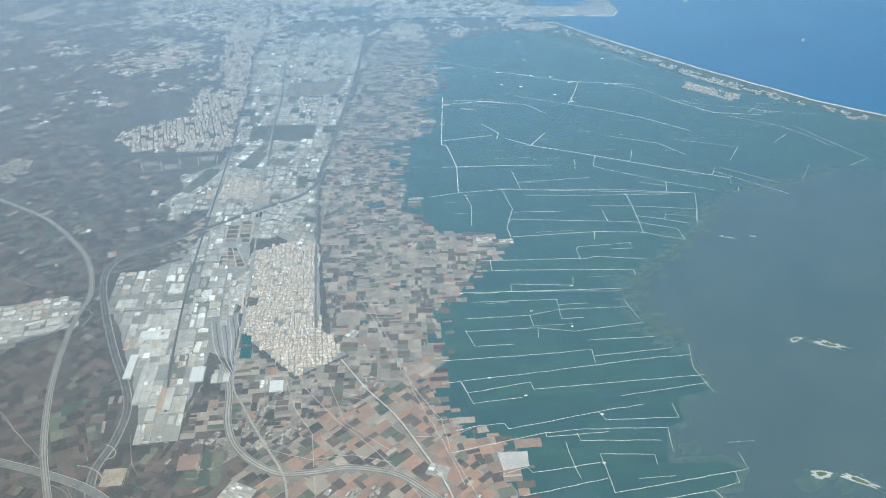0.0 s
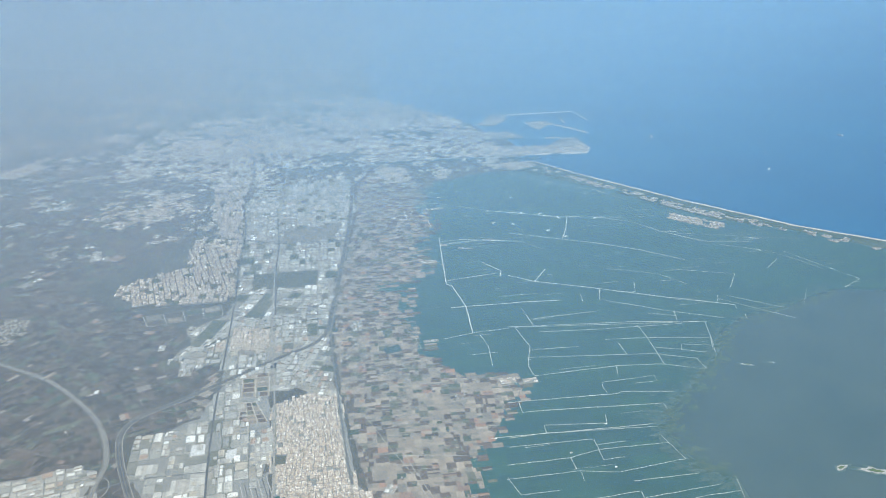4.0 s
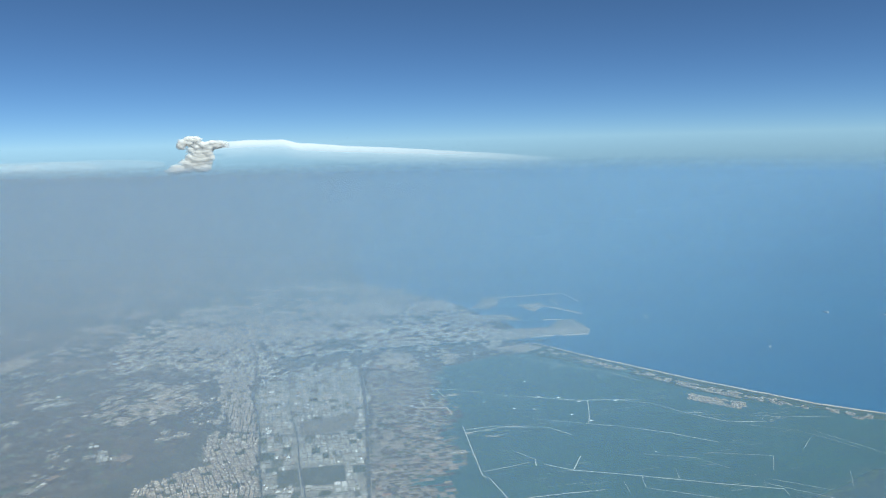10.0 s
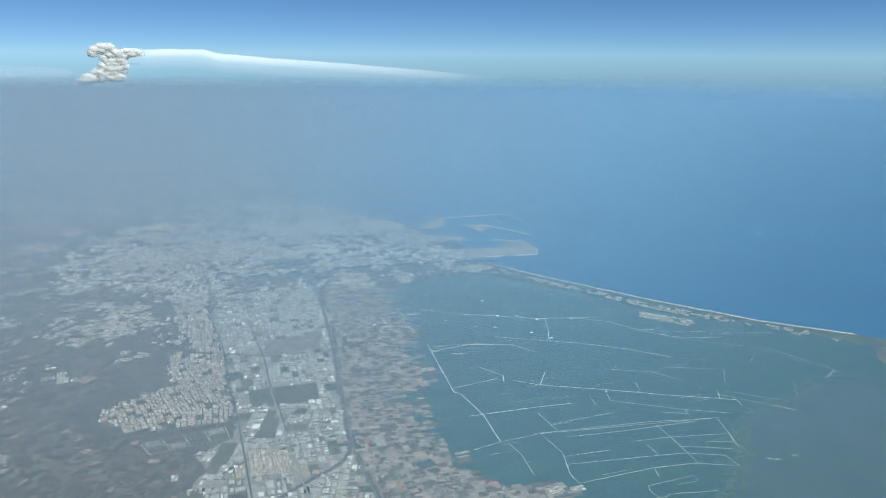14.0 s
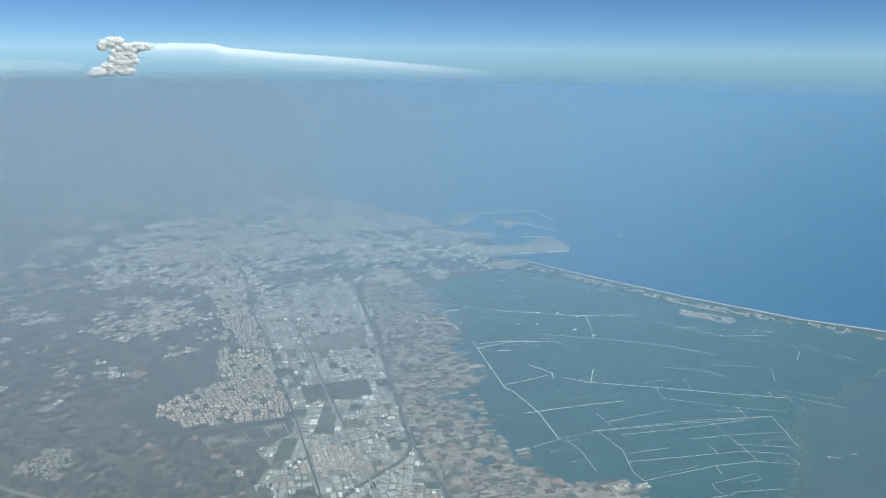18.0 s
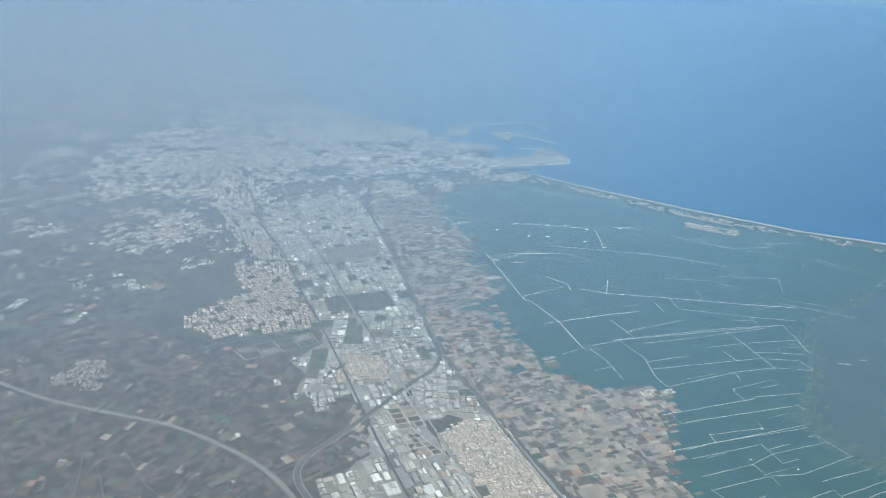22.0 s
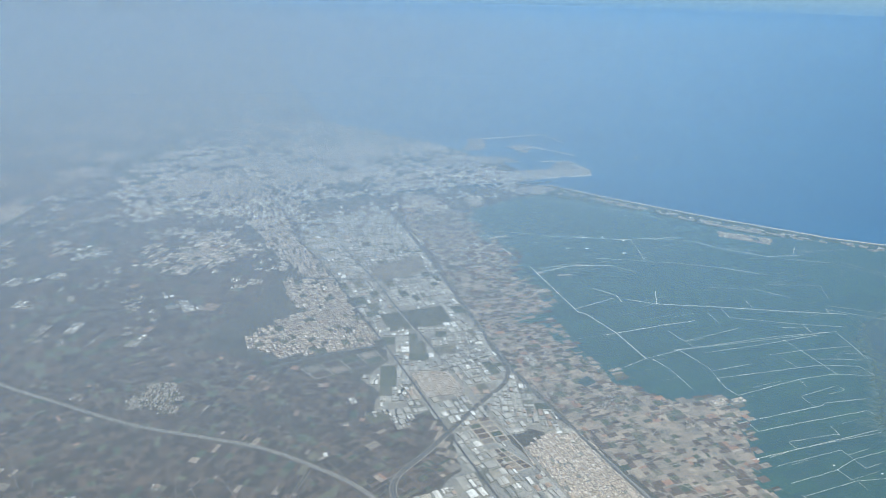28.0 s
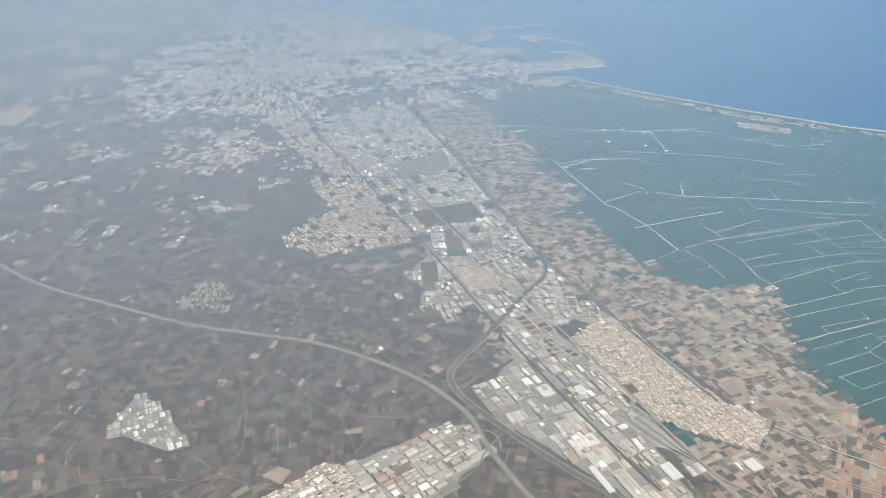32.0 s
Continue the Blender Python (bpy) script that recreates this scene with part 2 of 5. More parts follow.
HARBOUR_ROOF = palette("harbour_roof", [(0.55, 0.53, 0.5), (0.2, 0.2, 0.2), (0.42, 0.36, 0.3), (0.7, 0.69, 0.66), (0.14, 0.15, 0.16), (0.5, 0.4, 0.32)], grain=2)
COMPLEX_ROOF = palette("farm_shed_roof", [(0.3, 0.285, 0.26), (0.4, 0.385, 0.35), (0.25, 0.235, 0.21), (0.34, 0.28, 0.23), (0.6, 0.58, 0.54)], by="object", grain=3)
SHED_ROOF_ONE = palette("shed_roof_single", SHEDS, by="object", rough=0.6, grain=3)
WALL_ONE = palette("rendered_wall_single", [(0.5, 0.45, 0.38), (0.6, 0.56, 0.5), (0.66, 0.63, 0.58), (0.45, 0.43, 0.4)], by="object", grain=4)
TOWN_ROOF_ONE = palette("town_roof_single", TOWN_TONES, by="object", grain=4)


def plain(name, colour, rough=0.6):
    m, nt, b = mat(name, rough)
    f = noise_node(nt, 2.0)
    nt.links.new(blend(nt, colour, ramp(nt, f.outputs[0], [(0.3, (0.8, 0.8, 0.8)), (0.7, (1.15, 1.15, 1.15))]).outputs[0], 0.6, 'MULTIPLY'), b.inputs["Base Color"])
    return m


PALE_METAL = plain("pale_metal_roof", (0.52, 0.515, 0.49), 0.5)
HULL, WHITE, RUST, POOL = plain("grey_hull", (0.42, 0.43, 0.45)), plain("white_paint", (0.8, 0.8, 0.78)), plain("red_deck", (0.3, 0.09, 0.06)), plain("pool_water", (0.035, 0.095, 0.085), 0.2)


# ---- mesh helpers ----
class Batch:
    """Vertices and faces of many pieces that become one mesh."""

    def __init__(self):
        self.v, self.f = [], []

    def faces(self, verts, faces):
        n = len(self.v)
        self.v.extend(verts)
        self.f.extend([tuple(i + n for i in f) for f in faces])

    def slab(self, poly, z0, z1, sides=True):
        """A flat-topped piece over a counter-clockwise outline."""
        k = len(poly)
        if sides:
            verts = [(x, y, z0) for x, y in poly] + [(x, y, z1) for x, y in poly]
            self.faces(verts, [tuple(range(k, 2 * k))] + [(i, (i + 1) % k, k + (i + 1) % k, k + i) for i in range(k)])
        else:
            self.faces([(x, y, z1) for x, y in poly], [tuple(range(k))])

    def mesh(self, name):
        me = bpy.data.meshes.new(name)
        me.from_pydata(self.v, [], self.f)
        me.update()
        return me


def part(name, mesh, material, parent=None, label=""):
    me = mesh.mesh(name) if isinstance(mesh, Batch) else mesh
    if not me.materials:
        me.materials.append(material)
    ob = new(name, me)
    ob.parent = parent
    return tagged(ob, label)


def inside(poly, x, y):
    hit, j = False, len(poly) - 1
    for i in range(len(poly)):
        (xi, yi), (xj, yj) = poly[i], poly[j]
        if (yi > y) != (yj > y) and x < (xj - xi) * (y - yi) / (yj - yi) + xi:
            hit = not hit
        j = i
    return hit


def rect(cx, cy, w, d, ang):
    c, s = math.cos(ang), math.sin(ang)
    return [(cx + u * w / 2 * c - v * d / 2 * s, cy + u * w / 2 * s + v * d / 2 * c) for u, v in ((-1, -1), (1, -1), (1, 1), (-1, 1))]


def smooth(points, steps=6):
    """A Catmull-Rom line through plan points."""
    p = [Vector((*q, 0)) for q in points]
    p = [2 * p[0] - p[1]] + p + [2 * p[-1] - p[-2]]
    out = []
    for i in range(1, len(p) - 2):
        a, b, c, d = p[i - 1:i + 3]
        for k in range(steps):
            t = k / steps
            out.append(0.5 * ((2 * b) + (c - a) * t + (2 * a - 5 * b + 4 * c - d) * t * t + (3 * b - a - 3 * c + d) * t ** 3))
    return [(q.x, q.y) for q in out] + [points[-1]]


def dense(points, step):
    out = []
    for (x0, y0), (x1, y1) in zip(points, points[1:]):
        n = max(1, int(math.hypot(x1 - x0, y1 - y0) / step))
        out += [(x0 + (x1 - x0) * k / n, y0 + (y1 - y0) * k / n) for k in range(n)]
    return out + [points[-1]]


def ragged(points, step, amount, scale=0.2):
    """A line with natural unevenness."""
    out = []
    for x, y in dense(points, step):
        n = noise.noise_vector(Vector((x * scale, y * scale, 3.3)))
        m = noise.noise_vector(Vector((x * scale * 4, y * scale * 4, 7.3)))
        out.append((x + amount * (n.x + 0.4 * m.x), y + amount * (n.y + 0.4 * m.y)))
    return out


def ribbon(batch, line, width, z, height=0.0, offset=0.0, crown=1.0):
    """A strip along a line; with height it is a low bank with sloping sides."""
    n = len(line)
    left, right = [], []
    for i, (x, y) in enumerate(line):
        (xa, ya), (xb, yb) = line[max(0, i - 1)], line[min(n - 1, i + 1)]
        l = math.hypot(xb - xa, yb - ya) or 1
        nx, ny = -(yb - ya) / l, (xb - xa) / l
        left.append((x + nx * (offset + width / 2), y + ny * (offset + width / 2), nx, ny))
        right.append((x + nx * (offset - width / 2), y + ny * (offset - width / 2), nx, ny))
    if not height:
        verts = [(a, b, z) for a, b, _, _ in left] + [(a, b, z) for a, b, _, _ in right]
        batch.faces(verts, [(n + i, n + i + 1, i + 1, i) for i in range(n - 1)])
        return
    k = crown * height
    verts = []
    for (a, b, nx, ny), (c, d, _, _) in zip(left, right):
        verts += [(a + nx * k, b + ny * k, z), (a, b, z + height), (c, d, z + height), (c - nx * k, d - ny * k, z)]
    fs = []
    for i in range(n - 1):
        for j in range(3):
            fs.append((4 * i + j + 1, 4 * i + j, 4 * i + 4 + j, 4 * i + 5 + j))
    fs += [(0, 1, 2, 3), (4 * n - 1, 4 * n - 2, 4 * n - 3, 4 * n - 4)]
    batch.faces(verts, fs)


def split(x0, y0, x1, y1, lo, hi, rng, out, stretch=1.6):
    """Cut a rectangle again and again into plots of uneven size."""
    w, h = x1 - x0, y1 - y0
    most = rng.uniform(lo, hi)
    if max(w / stretch, h) < most:
        out.append((x0, y0, x1, y1))
        return
    if w / stretch > h:
        c = x0 + w * rng.uniform(0.35, 0.65)
        split(x0, y0, c, y1, lo, hi, rng, out, stretch), split(c, y0, x1, y1, lo, hi, rng, out, stretch)
    else:
        c = y0 + h * rng.uniform(0.35, 0.65)
        split(x0, y0, x1, c, lo, hi, rng, out, stretch), split(x0, c, x1, y1, lo, hi, rng, out, stretch)


def plots(poly, ang, lo, hi, rng, stretch=1.6, without=(), fray=0.0):
    """Plots of a region: (cx, cy, w, d, ang), in a grid turned by ang."""
    c, s = math.cos(ang), math.sin(ang)
    us = [x * c + y * s for x, y in poly]
    vs = [-x * s + y * c for x, y in poly]
    got, out = [], []
    split(min(us), min(vs), max(us), max(vs), lo, hi, rng, got, stretch)
    for a, b, e, d in got:
        u, v = (a + e) / 2, (b + d) / 2
        x, y = u * c - v * s, u * s + v * c
        n = noise.noise_vector(Vector((x * 0.07, y * 0.07, 1.7))) * fray
        if inside(poly, x + n.x, y + n.y) and not any(inside(q, x, y) for q in without):
            out.append((x, y, e - a, d - b, ang))
    return out


def ccw(poly):
    """The outline, turned counter-clockwise."""
    return poly if sum(p[0] * q[1] - p[1] * q[0] for p, q in zip(poly, poly[1:] + poly[:1])) > 0 else poly[::-1]


def patchwork(poly, angles, lo, hi, rng, stretch, cell, without=()):
    """Plots of a region whose grid turns from one neighbourhood to the next."""
    xs, ys = [p[0] for p in poly], [p[1] for p in poly]
    n = int((max(xs) - min(xs)) * (max(ys) - min(ys)) / cell ** 2) + 3
    seeds = np.array([(rng.uniform(min(xs), max(xs)), rng.uniform(min(ys), max(ys))) for _ in range(n)])
    out = []
    for k, a in enumerate(angles):
        for p in plots(poly, radians(a), lo, hi, rng, stretch, without):
            if int(np.argmin((seeds[:, 0] - p[0]) ** 2 + (seeds[:, 1] - p[1]) ** 2)) % len(angles) == k:
                out.append(p)
    return out


def segments(lines):
    a = np.array([(*p, *q) for l in lines for p, q in zip(l, l[1:])], float)
    return a


def clear(segs, x, y, gap):
    """Whether a place lies further than gap from all the lines."""
    d = segs[:, 2:] - segs[:, :2]
    w = np.array((x, y)) - segs[:, :2]
    t = np.clip((w * d).sum(1) / np.maximum((d * d).sum(1), 1e-9), 0, 1)
    return np.hypot(*(w - d * t[:, None]).T).min() > gap


# ---- plan: shores ----
COAST = [(900, -2600), (560, -700), (505, -200), (475, -47), (456, 25), (448, 130), (447, 240), (450, 312), (441, 322), (446, 340), (470, 345), (500, 400),
         (512, 455), (532, 512), (539, 540), (528, 580), (526, 637), (535, 703), (570, 781), (640, 890), (900, 1250), (1500, 2000), (2500, 3900)]
LAKE_SHORE = [(520, -320), (420, -190), (385, -80), (354, -48), (310, -42), (275, -30), (244, -32), (222, -44), (203, -48), (184, -53), (165, -56), (151, -59), (137, -66),
              (127, -85), (123, -97), (129, -109), (119, -121), (112, -136), (98, -131), (89, -141), (81, -139), (69, -150), (83, -159), (88, -168), (78, -172),
              (70, -168), (66, -181), (63, -194), (48, -194), (49, -207), (40, -240), (60, -420), (300, -520)]
RICE_EDGE = [(308, 329), (262, 285), (249, 255), (243, 230), (207, 211), (190, 184), (173, 162), (158, 156), (133, 161), (128, 155), (139, 141), (125, 127), (119, 117), (110, 93), (103, 76), (97, 62), (98, 45), (99, 30), (112, 20),
             (120, 7), (106, -1), (94, -3), (88, -8), (69, -20), (52, -28), (38, -50), (24, -61), (16, -80), (20, -95), (29, -114), (15, -120), (13, -131), (7, -145), (6, -158), (3, -172), (-4, -185), (-20, -240)]
RICE = RICE_EDGE + [(50, -260), (56, -214), (72, -198), (97, -172), (120, -140), (139, -112), (137, -88), (145, -74), (206, -58), (246, -44), (310, -52), (385, -92),
                    (457, -62), (446, 26), (427, 77), (423, 130), (426, 184), (420, 240), (412, 300), (380, 318), (340, 322)]

# ---- setting: ground, sea, lake ----
b = Batch()
b.slab([(4800 * math.cos(k * math.pi / 48) - 200, 4800 * math.sin(k * math.pi / 48) - 170) for k in range(96)], 0, -0.6, False)
tagged(part("water_sea", b, SEA, label="calm deep blue sea reaching the hazy horizon"), category="sea", kind="structure")
b = Batch()
coast = ragged(COAST[:19], 9, 1.6, 0.04) + COAST[19:]
b.slab([(-4300, 2600), (-4900, 0), (-4300, -2500), (-1500, -4600), (300, -4700)] + coast + [(1200, 4400), (-1500, 4500)], -0.8, 0.0)
tagged(part("ground", b, SOIL, label="flat dry coastal plain of brown and grey-green farmland"), category="ground", kind="structure")
b = Batch()
b.slab(ragged(LAKE_SHORE, 3, 1.1, 0.12)[::-1], 0, 0.055, False)
tagged(part("water_lake", b, LAKE, label="shallow grey-green lagoon beside the rice fields"), category="lake", kind="structure")
b = Batch()
ribbon(b, ragged(LAKE_SHORE[6:31], 2.5, 1.2, 0.12), 3.2, 0.065)
tagged(part("water_shallows", b, SHALLOW, label="murky shallow margin along the lagoon shore"), category="shallows", kind="structure")
b = Batch()
ribbon(b, [(x + 0.4, y) for x, y in ragged(COAST[3:9], 6, 0.8, 0.08)], 2.2, 0.05)
tagged(part("beach", b, SAND, label="long narrow beach of pale sand along the sea"), category="beach", kind="structure")
b = Batch()
ribbon(b, smooth([(468, 318), (450, 330), (431, 349), (370, 396), (311, 432), (279, 452), (200, 500)]), 8, 0.05)
tagged(part("water_river", b, LAKE, label="straight dry-banked river channel running to the sea"), category="river", kind="structure")
b = Batch()
ribbon(b, smooth([(446, 342), (431, 355), (370, 402), (311, 438), (279, 458), (200, 506)]), 2.2, 0.3)
tagged(part("road_river", b, CONCRETE, label="pale road along the river channel"), category="road", kind="structure")

# ---- plan: roads ----
MOTORWAY = [(330, 480), (286, 416), (205, 300), (125, 195), (104, 168), (86, 146), (72, 128), (56, 120), (32, 119), (-2, 116), (-25, 114), (-48, 113), (-60, 105), (-67, 88),
            (-72, 66), (-77, 36), (-80, 10), (-84, -5), (-93, -19), (-104, -31), (-111, -52), (-114, -76), (-114, -110)]
MOTORWAY_WEST = [(-125, 470), (-126, 400), (-124, 350), (-113, 300), (-101, 251), (-85, 212), (-73, 182), (-67, 148), (-66, 118), (-73, 88), (-86, 68), (-102, 35), (-113, 2), (-118, -22), (-120, -45), (-115, -77), (-111, -110), (-105, -190)]
BYPASS = [(-210, 100), (-170, 55), (-148, 27), (-133, 0), (-118, -20), (-105, -42), (-98, -72), (-96, -95), (-94, -121), (-90, -190)]
RAILWAY = [(240, 470), (155, 335), (122, 280), (79, 207), (45, 148), (18, 96), (-13, 40), (-42, -11), (-46, -30), (-48, -52), (-50, -75), (-62, -98), (-77, -112), (-100, -135)]
AVENUE = [(269, 620), (227, 520), (188, 449), (150, 390), (122, 333), (102, 297), (75, 252), (53, 212), (10, 139), (-15, 97), (-40, 52), (-62, 8), (-72, -15)]
STRAIGHT = [(92, 150), (72, 124), (52, 90), (35, 59), (13, 19), (2, -2)]
SOUTH_ROAD = [(0, -28), (-1, -50), (0, -70), (-2, -91), (-5, -112), (-11, -129), (-9, -141), (-16, -158), (-22, -172), (-40, -220)]
SOUTH_MOTORWAY = [(-43, 0), (-46, -16), (-55, -36), (-57, -52), (-51, -69), (-40, -77), (-28, -83), (-16, -96), (-11, -113), (-8, -128), (-3, -140), (3, -156), (1, -171), (-7, -185), (-25, -230)]
EAST_BRANCH = [(-9, -124), (-10, -135), (-16, -156), (-21, -170), (-26, -190), (-35, -230)]
CROSS_ROAD = [(-15, 240), (19, 224), (59, 200), (97, 174), (108, 168)]
ESTATE_ROAD = [(-150, 78), (-104, 66), (-88, 68), (-70, 66), (-40, 48)]
MID_AVENUE = [(59, 169), (79, 204), (98, 238), (121, 275), (142, 314), (167, 360)]
CROSS_AVENUE = [(76, 384), (90, 366), (88, 339), (108, 307), (125, 281), (147, 265), (170, 248)]
ROADS = [MID_AVENUE, CROSS_AVENUE, MOTORWAY, MOTORWAY_WEST, BYPASS, RAILWAY, AVENUE, STRAIGHT, SOUTH_ROAD, SOUTH_MOTORWAY, EAST_BRANCH, CROSS_ROAD, ESTATE_ROAD]
SEGS = segments([smooth(r, 3) for r in ROADS])


def motorway(name, points, lane, label, lift=0.0, surface=None):
    road = tagged(new(name), label, "road", kind="structure")
    line = smooth(points)
    for piece, width, z, mt, off, lab in (("verge", lane * 4.6, 0.075, VERGE, 0, "dusty pale verge"), ("carriageway", lane, 0.09, surface or ASPHALT, lane * 0.75, ""),
                                          ("carriageway", lane, 0.09, surface or ASPHALT, -lane * 0.75, ""), ("median", lane * 0.3, 0.10, VERGE, 0, "narrow dusty median"),
                                          ("service_road", lane * 0.2, 0.085, TRACK, lane * 2.15, "pale service road"), ("service_road", lane * 0.16, 0.087, BALLAST, -lane * 2.1, "pale service road")):
        bb = Batch()
        ribbon(bb, line, width, z + lift, 0, off)
        part(piece, bb, mt, road, lab)
    return road


motorway("road_motorway", MOTORWAY, 0.75, "dual-carriageway motorway of grey asphalt curving between towns")
motorway("road_motorway_west", MOTORWAY_WEST, 0.58, "broad motorway with dusty verges through dry orchards", 0.1, WORN_ROAD)
motorway("road_bypass", BYPASS, 0.7, "bypass motorway crossing under the west motorway", 0.05, OLD_ASPHALT)
motorway("road_motorway_south", SOUTH_MOTORWAY, 0.65, "motorway winding past terracotta fields", 0.15, BALLAST)
for name, pts, width, mt, label in (("railway", RAILWAY, 0.9, BALLAST, "double railway line on pale ballast"), ("road_avenue", AVENUE, 1.0, ASPHALT, "straight grey avenue through factories"),
                                    ("road_straight", STRAIGHT, 0.9, OLD_ASPHALT, "straight grey main road along the town"), ("road_south", SOUTH_ROAD, 0.6, TRACK, "pale country road leaving the town"),
                                    ("road_branch", EAST_BRANCH, 1.1, VERGE, "pale branch road beside the motorway"), ("road_cross", CROSS_ROAD, 0.8, OLD_ASPHALT, "grey cross road between suburbs"),
                                    ("road_mid_avenue", MID_AVENUE, 1.0, ASPHALT, "dark avenue beside the old town"),
                                    ("road_cross_avenue", CROSS_AVENUE, 1.1, ASPHALT, "winding dark road crossing the suburbs"), ("road_estate", ESTATE_ROAD, 0.6, OLD_ASPHALT, "grey road through the industrial estates")):
    b = Batch()
    ribbon(b, smooth(pts), width, 0.26 + 0.012 * len(name))
    tagged(part(name, b, mt, label=label), category="railway" if name == "railway" else "road", kind="structure")

def loop_road(name, cx, cy, rx, ry, width, label, start=0.0, turn=360.0, lean=0.0):
    """A roundabout or a curling slip road."""
    b = Batch()
    c, s = math.cos(radians(lean)), math.sin(radians(lean))
    arc = [(rx * math.cos(radians(start + turn * k / 24)), ry * math.sin(radians(start + turn * k / 24))) for k in range(25)]
    ribbon(b, [(cx + u * c - v * s, cy + u * s + v * c) for u, v in arc], width, 0.108)
    return tagged(part(name, b, BALLAST, label=label), category="road", kind="structure")


loop_road("road_roundabout", -87, 66, 2.0, 2.0, 0.6, "pale roundabout beside the motorway")
for cx, cy, rx, ry, start, turn, lean in ((-82, 70, 7, 4, 200, 160, 60), (-108, -30, 9, 5, 10, 120, -60), (-100, -20, 8, 4, -40, 120, -50), (66, 134, 6, 3, 20, 120, 50)):
    loop_road("road_slip", cx, cy, rx, ry, 0.35, "curling pale slip road at an interchange", start, turn, lean)

for n, pts in enumerate(([(-118, -26), (-114, -34), (-115, -44), (-116, -54), (-114, -65), (-114, -73), (-116, -80)], [(-113, -32), (-113, -43), (-114, -53), (-112, -64), (-112, -72), (-114, -80)],
                         [(-109, -39), (-111, -47), (-110, -58), (-105, -64), (-101, -71)], [(-126, -99), (-120, -88), (-116, -84), (-113, -70)])):
    b = Batch()
    ribbon(b, smooth(pts), 0.45, 0.27 + 0.01 * n)
    tagged(part("road_slip", b, VERGE if n % 2 else OLD_ASPHALT, label="parallel slip road at the motorway interchange"), category="road", kind="structure")

# ---- fields ----
rng = random.Random(4)
TOWN = [(7, 78), (27, 74), (38, 62), (4, -2), (4, -26), (-21, -26), (-24, -4), (-27, 15), (-15, 40)]
WORKS = [(-60, 91), (-26, 92), (-4, 113), (16, 100), (-12, 42), (-36, 20), (-56, -6), (-66, -18), (-77, -31), (-84, -22), (-78, 3), (-75, 23), (-68, 66)]
WORKS_WEST = [(-160, 122), (-133, 112), (-86, 92), (-78, 84), (-91, 67), (-140, 68), (-175, 72)]
SPRAWL = [(277, 405), (206, 298), (118, 190), (70, 124), (35, 62), (16, 98), (-4, 115), (8, 136), (-12, 142), (-16, 158), (3, 170), (9, 189), (36, 191), (53, 212), (102, 297), (150, 390), (190, 430)]
SUBURB = [(160, 412), (102, 297), (53, 212), (46, 212), (25, 223), (-2, 245), (-7, 272), (0, 283), (22, 286), (50, 283), (56, 302), (84, 340), (99, 338), (108, 358), (118, 395), (136, 424), (158, 470), (190, 447)]
CITY = [(110, 560), (130, 660), (240, 770), (404, 850), (540, 820), (548, 690), (540, 560), (505, 450), (445, 355), (360, 405), (300, 445), (230, 470), (160, 490)]
CITY_PARTS = [("old_city_quarter", [(308, 620), (362, 589), (343, 528), (290, 499), (259, 538)]), ("west_city_quarter", [(220, 658), (292, 632), (216, 493), (173, 540)]),
              ("south_city_quarter", [(193, 522), (230, 506), (188, 425), (149, 452)]), ("east_city_quarter", [(394, 642), (471, 638), (479, 567), (439, 526), (364, 586)]),
              ("beach_quarter", [(508, 580), (524, 540), (499, 500), (462, 528)]), ("harbour_quarter", [(481, 481), (500, 455), (500, 420), (462, 417), (432, 425)])]
RED_TOWN = [(34, 172), (50, 148), (30, 130), (10, 152)]
GAPS = [[(81, 239), (119, 214), (102, 190), (66, 216)], [(140, 306), (190, 288), (164, 264), (126, 278)], [(10, 116), (22, 109), (10, 87), (-2, 95)], [(-4, 91), (2, 86), (-2, 66), (-15, 73)],
        [(-36, 31), (-21, 31), (-38, -2), (-44, 12)], [(-13, 40), (-9, 36), (-13, 30), (-17, 33)], [(-5, 225), (40, 206), (34, 192), (-8, 209)]]
HALLS = [(-53.5, -0.5, 9.5, 5.5), (-46.5, -8.5, 5.4, 7.3), (-30.0, -27.0, 6.6, 5.5), (-59.0, 36.5, 7.4, 12.9), (-63.0, 26.5, 9.1, 11.6), (-72.5, 7.0, 26.0, 6.1), (-61.5, 68.5, 7.0, 9.1), (-38.0, 67.0, 8.2, 6.7), (-27.5, 53.5, 7.0, 4.3), (-53.0, 46.5, 9.1, 12.2), (-74.5, 21.0, 16.1, 3.1), (-62.0, -0.5, 3.3, 4.3), (-69.5, -7.5, 13.6, 5.5)]
HALL_PLOTS = [rect(x, y, w + 0.8, d + 0.8, radians(60)) for x, y, w, d in HALLS]
BUILT = [TOWN, WORKS, WORKS_WEST, SPRAWL, SUBURB, CITY]
FARM = [(310, 440), (200, 285), (120, 185), (70, 118), (36, 56), (6, -8), (4, -28), (-22, -28), (-30, 5), (-40, 0), (-55, -8), (-70, -24), (-84, -28), (-100, -40), (-92, -80), (-88, -130), (-84, -240), (-16, -250)] + RICE_EDGE[::-1]
WEST = [(-90, -240), (-92, -120), (-75, -50), (-72, -32), (-90, -20), (-80, 20), (-74, 66), (-64, 96), (-26, 94), (-4, 117), (8, 138), (-14, 146), (-14, 160), (6, 180), (0, 215), (-30, 300), (40, 320), (90, 345), (150, 470), (120, 600),
        (-260, 720), (-420, 400), (-420, -240)]
b = Batch()
b.slab(FARM, 0, 0.008, False) if inside(FARM, 40, -20) else None
tagged(part("field_margins", b, MARGIN, label="pale dusty margins between fields"), category="ground", kind="structure")
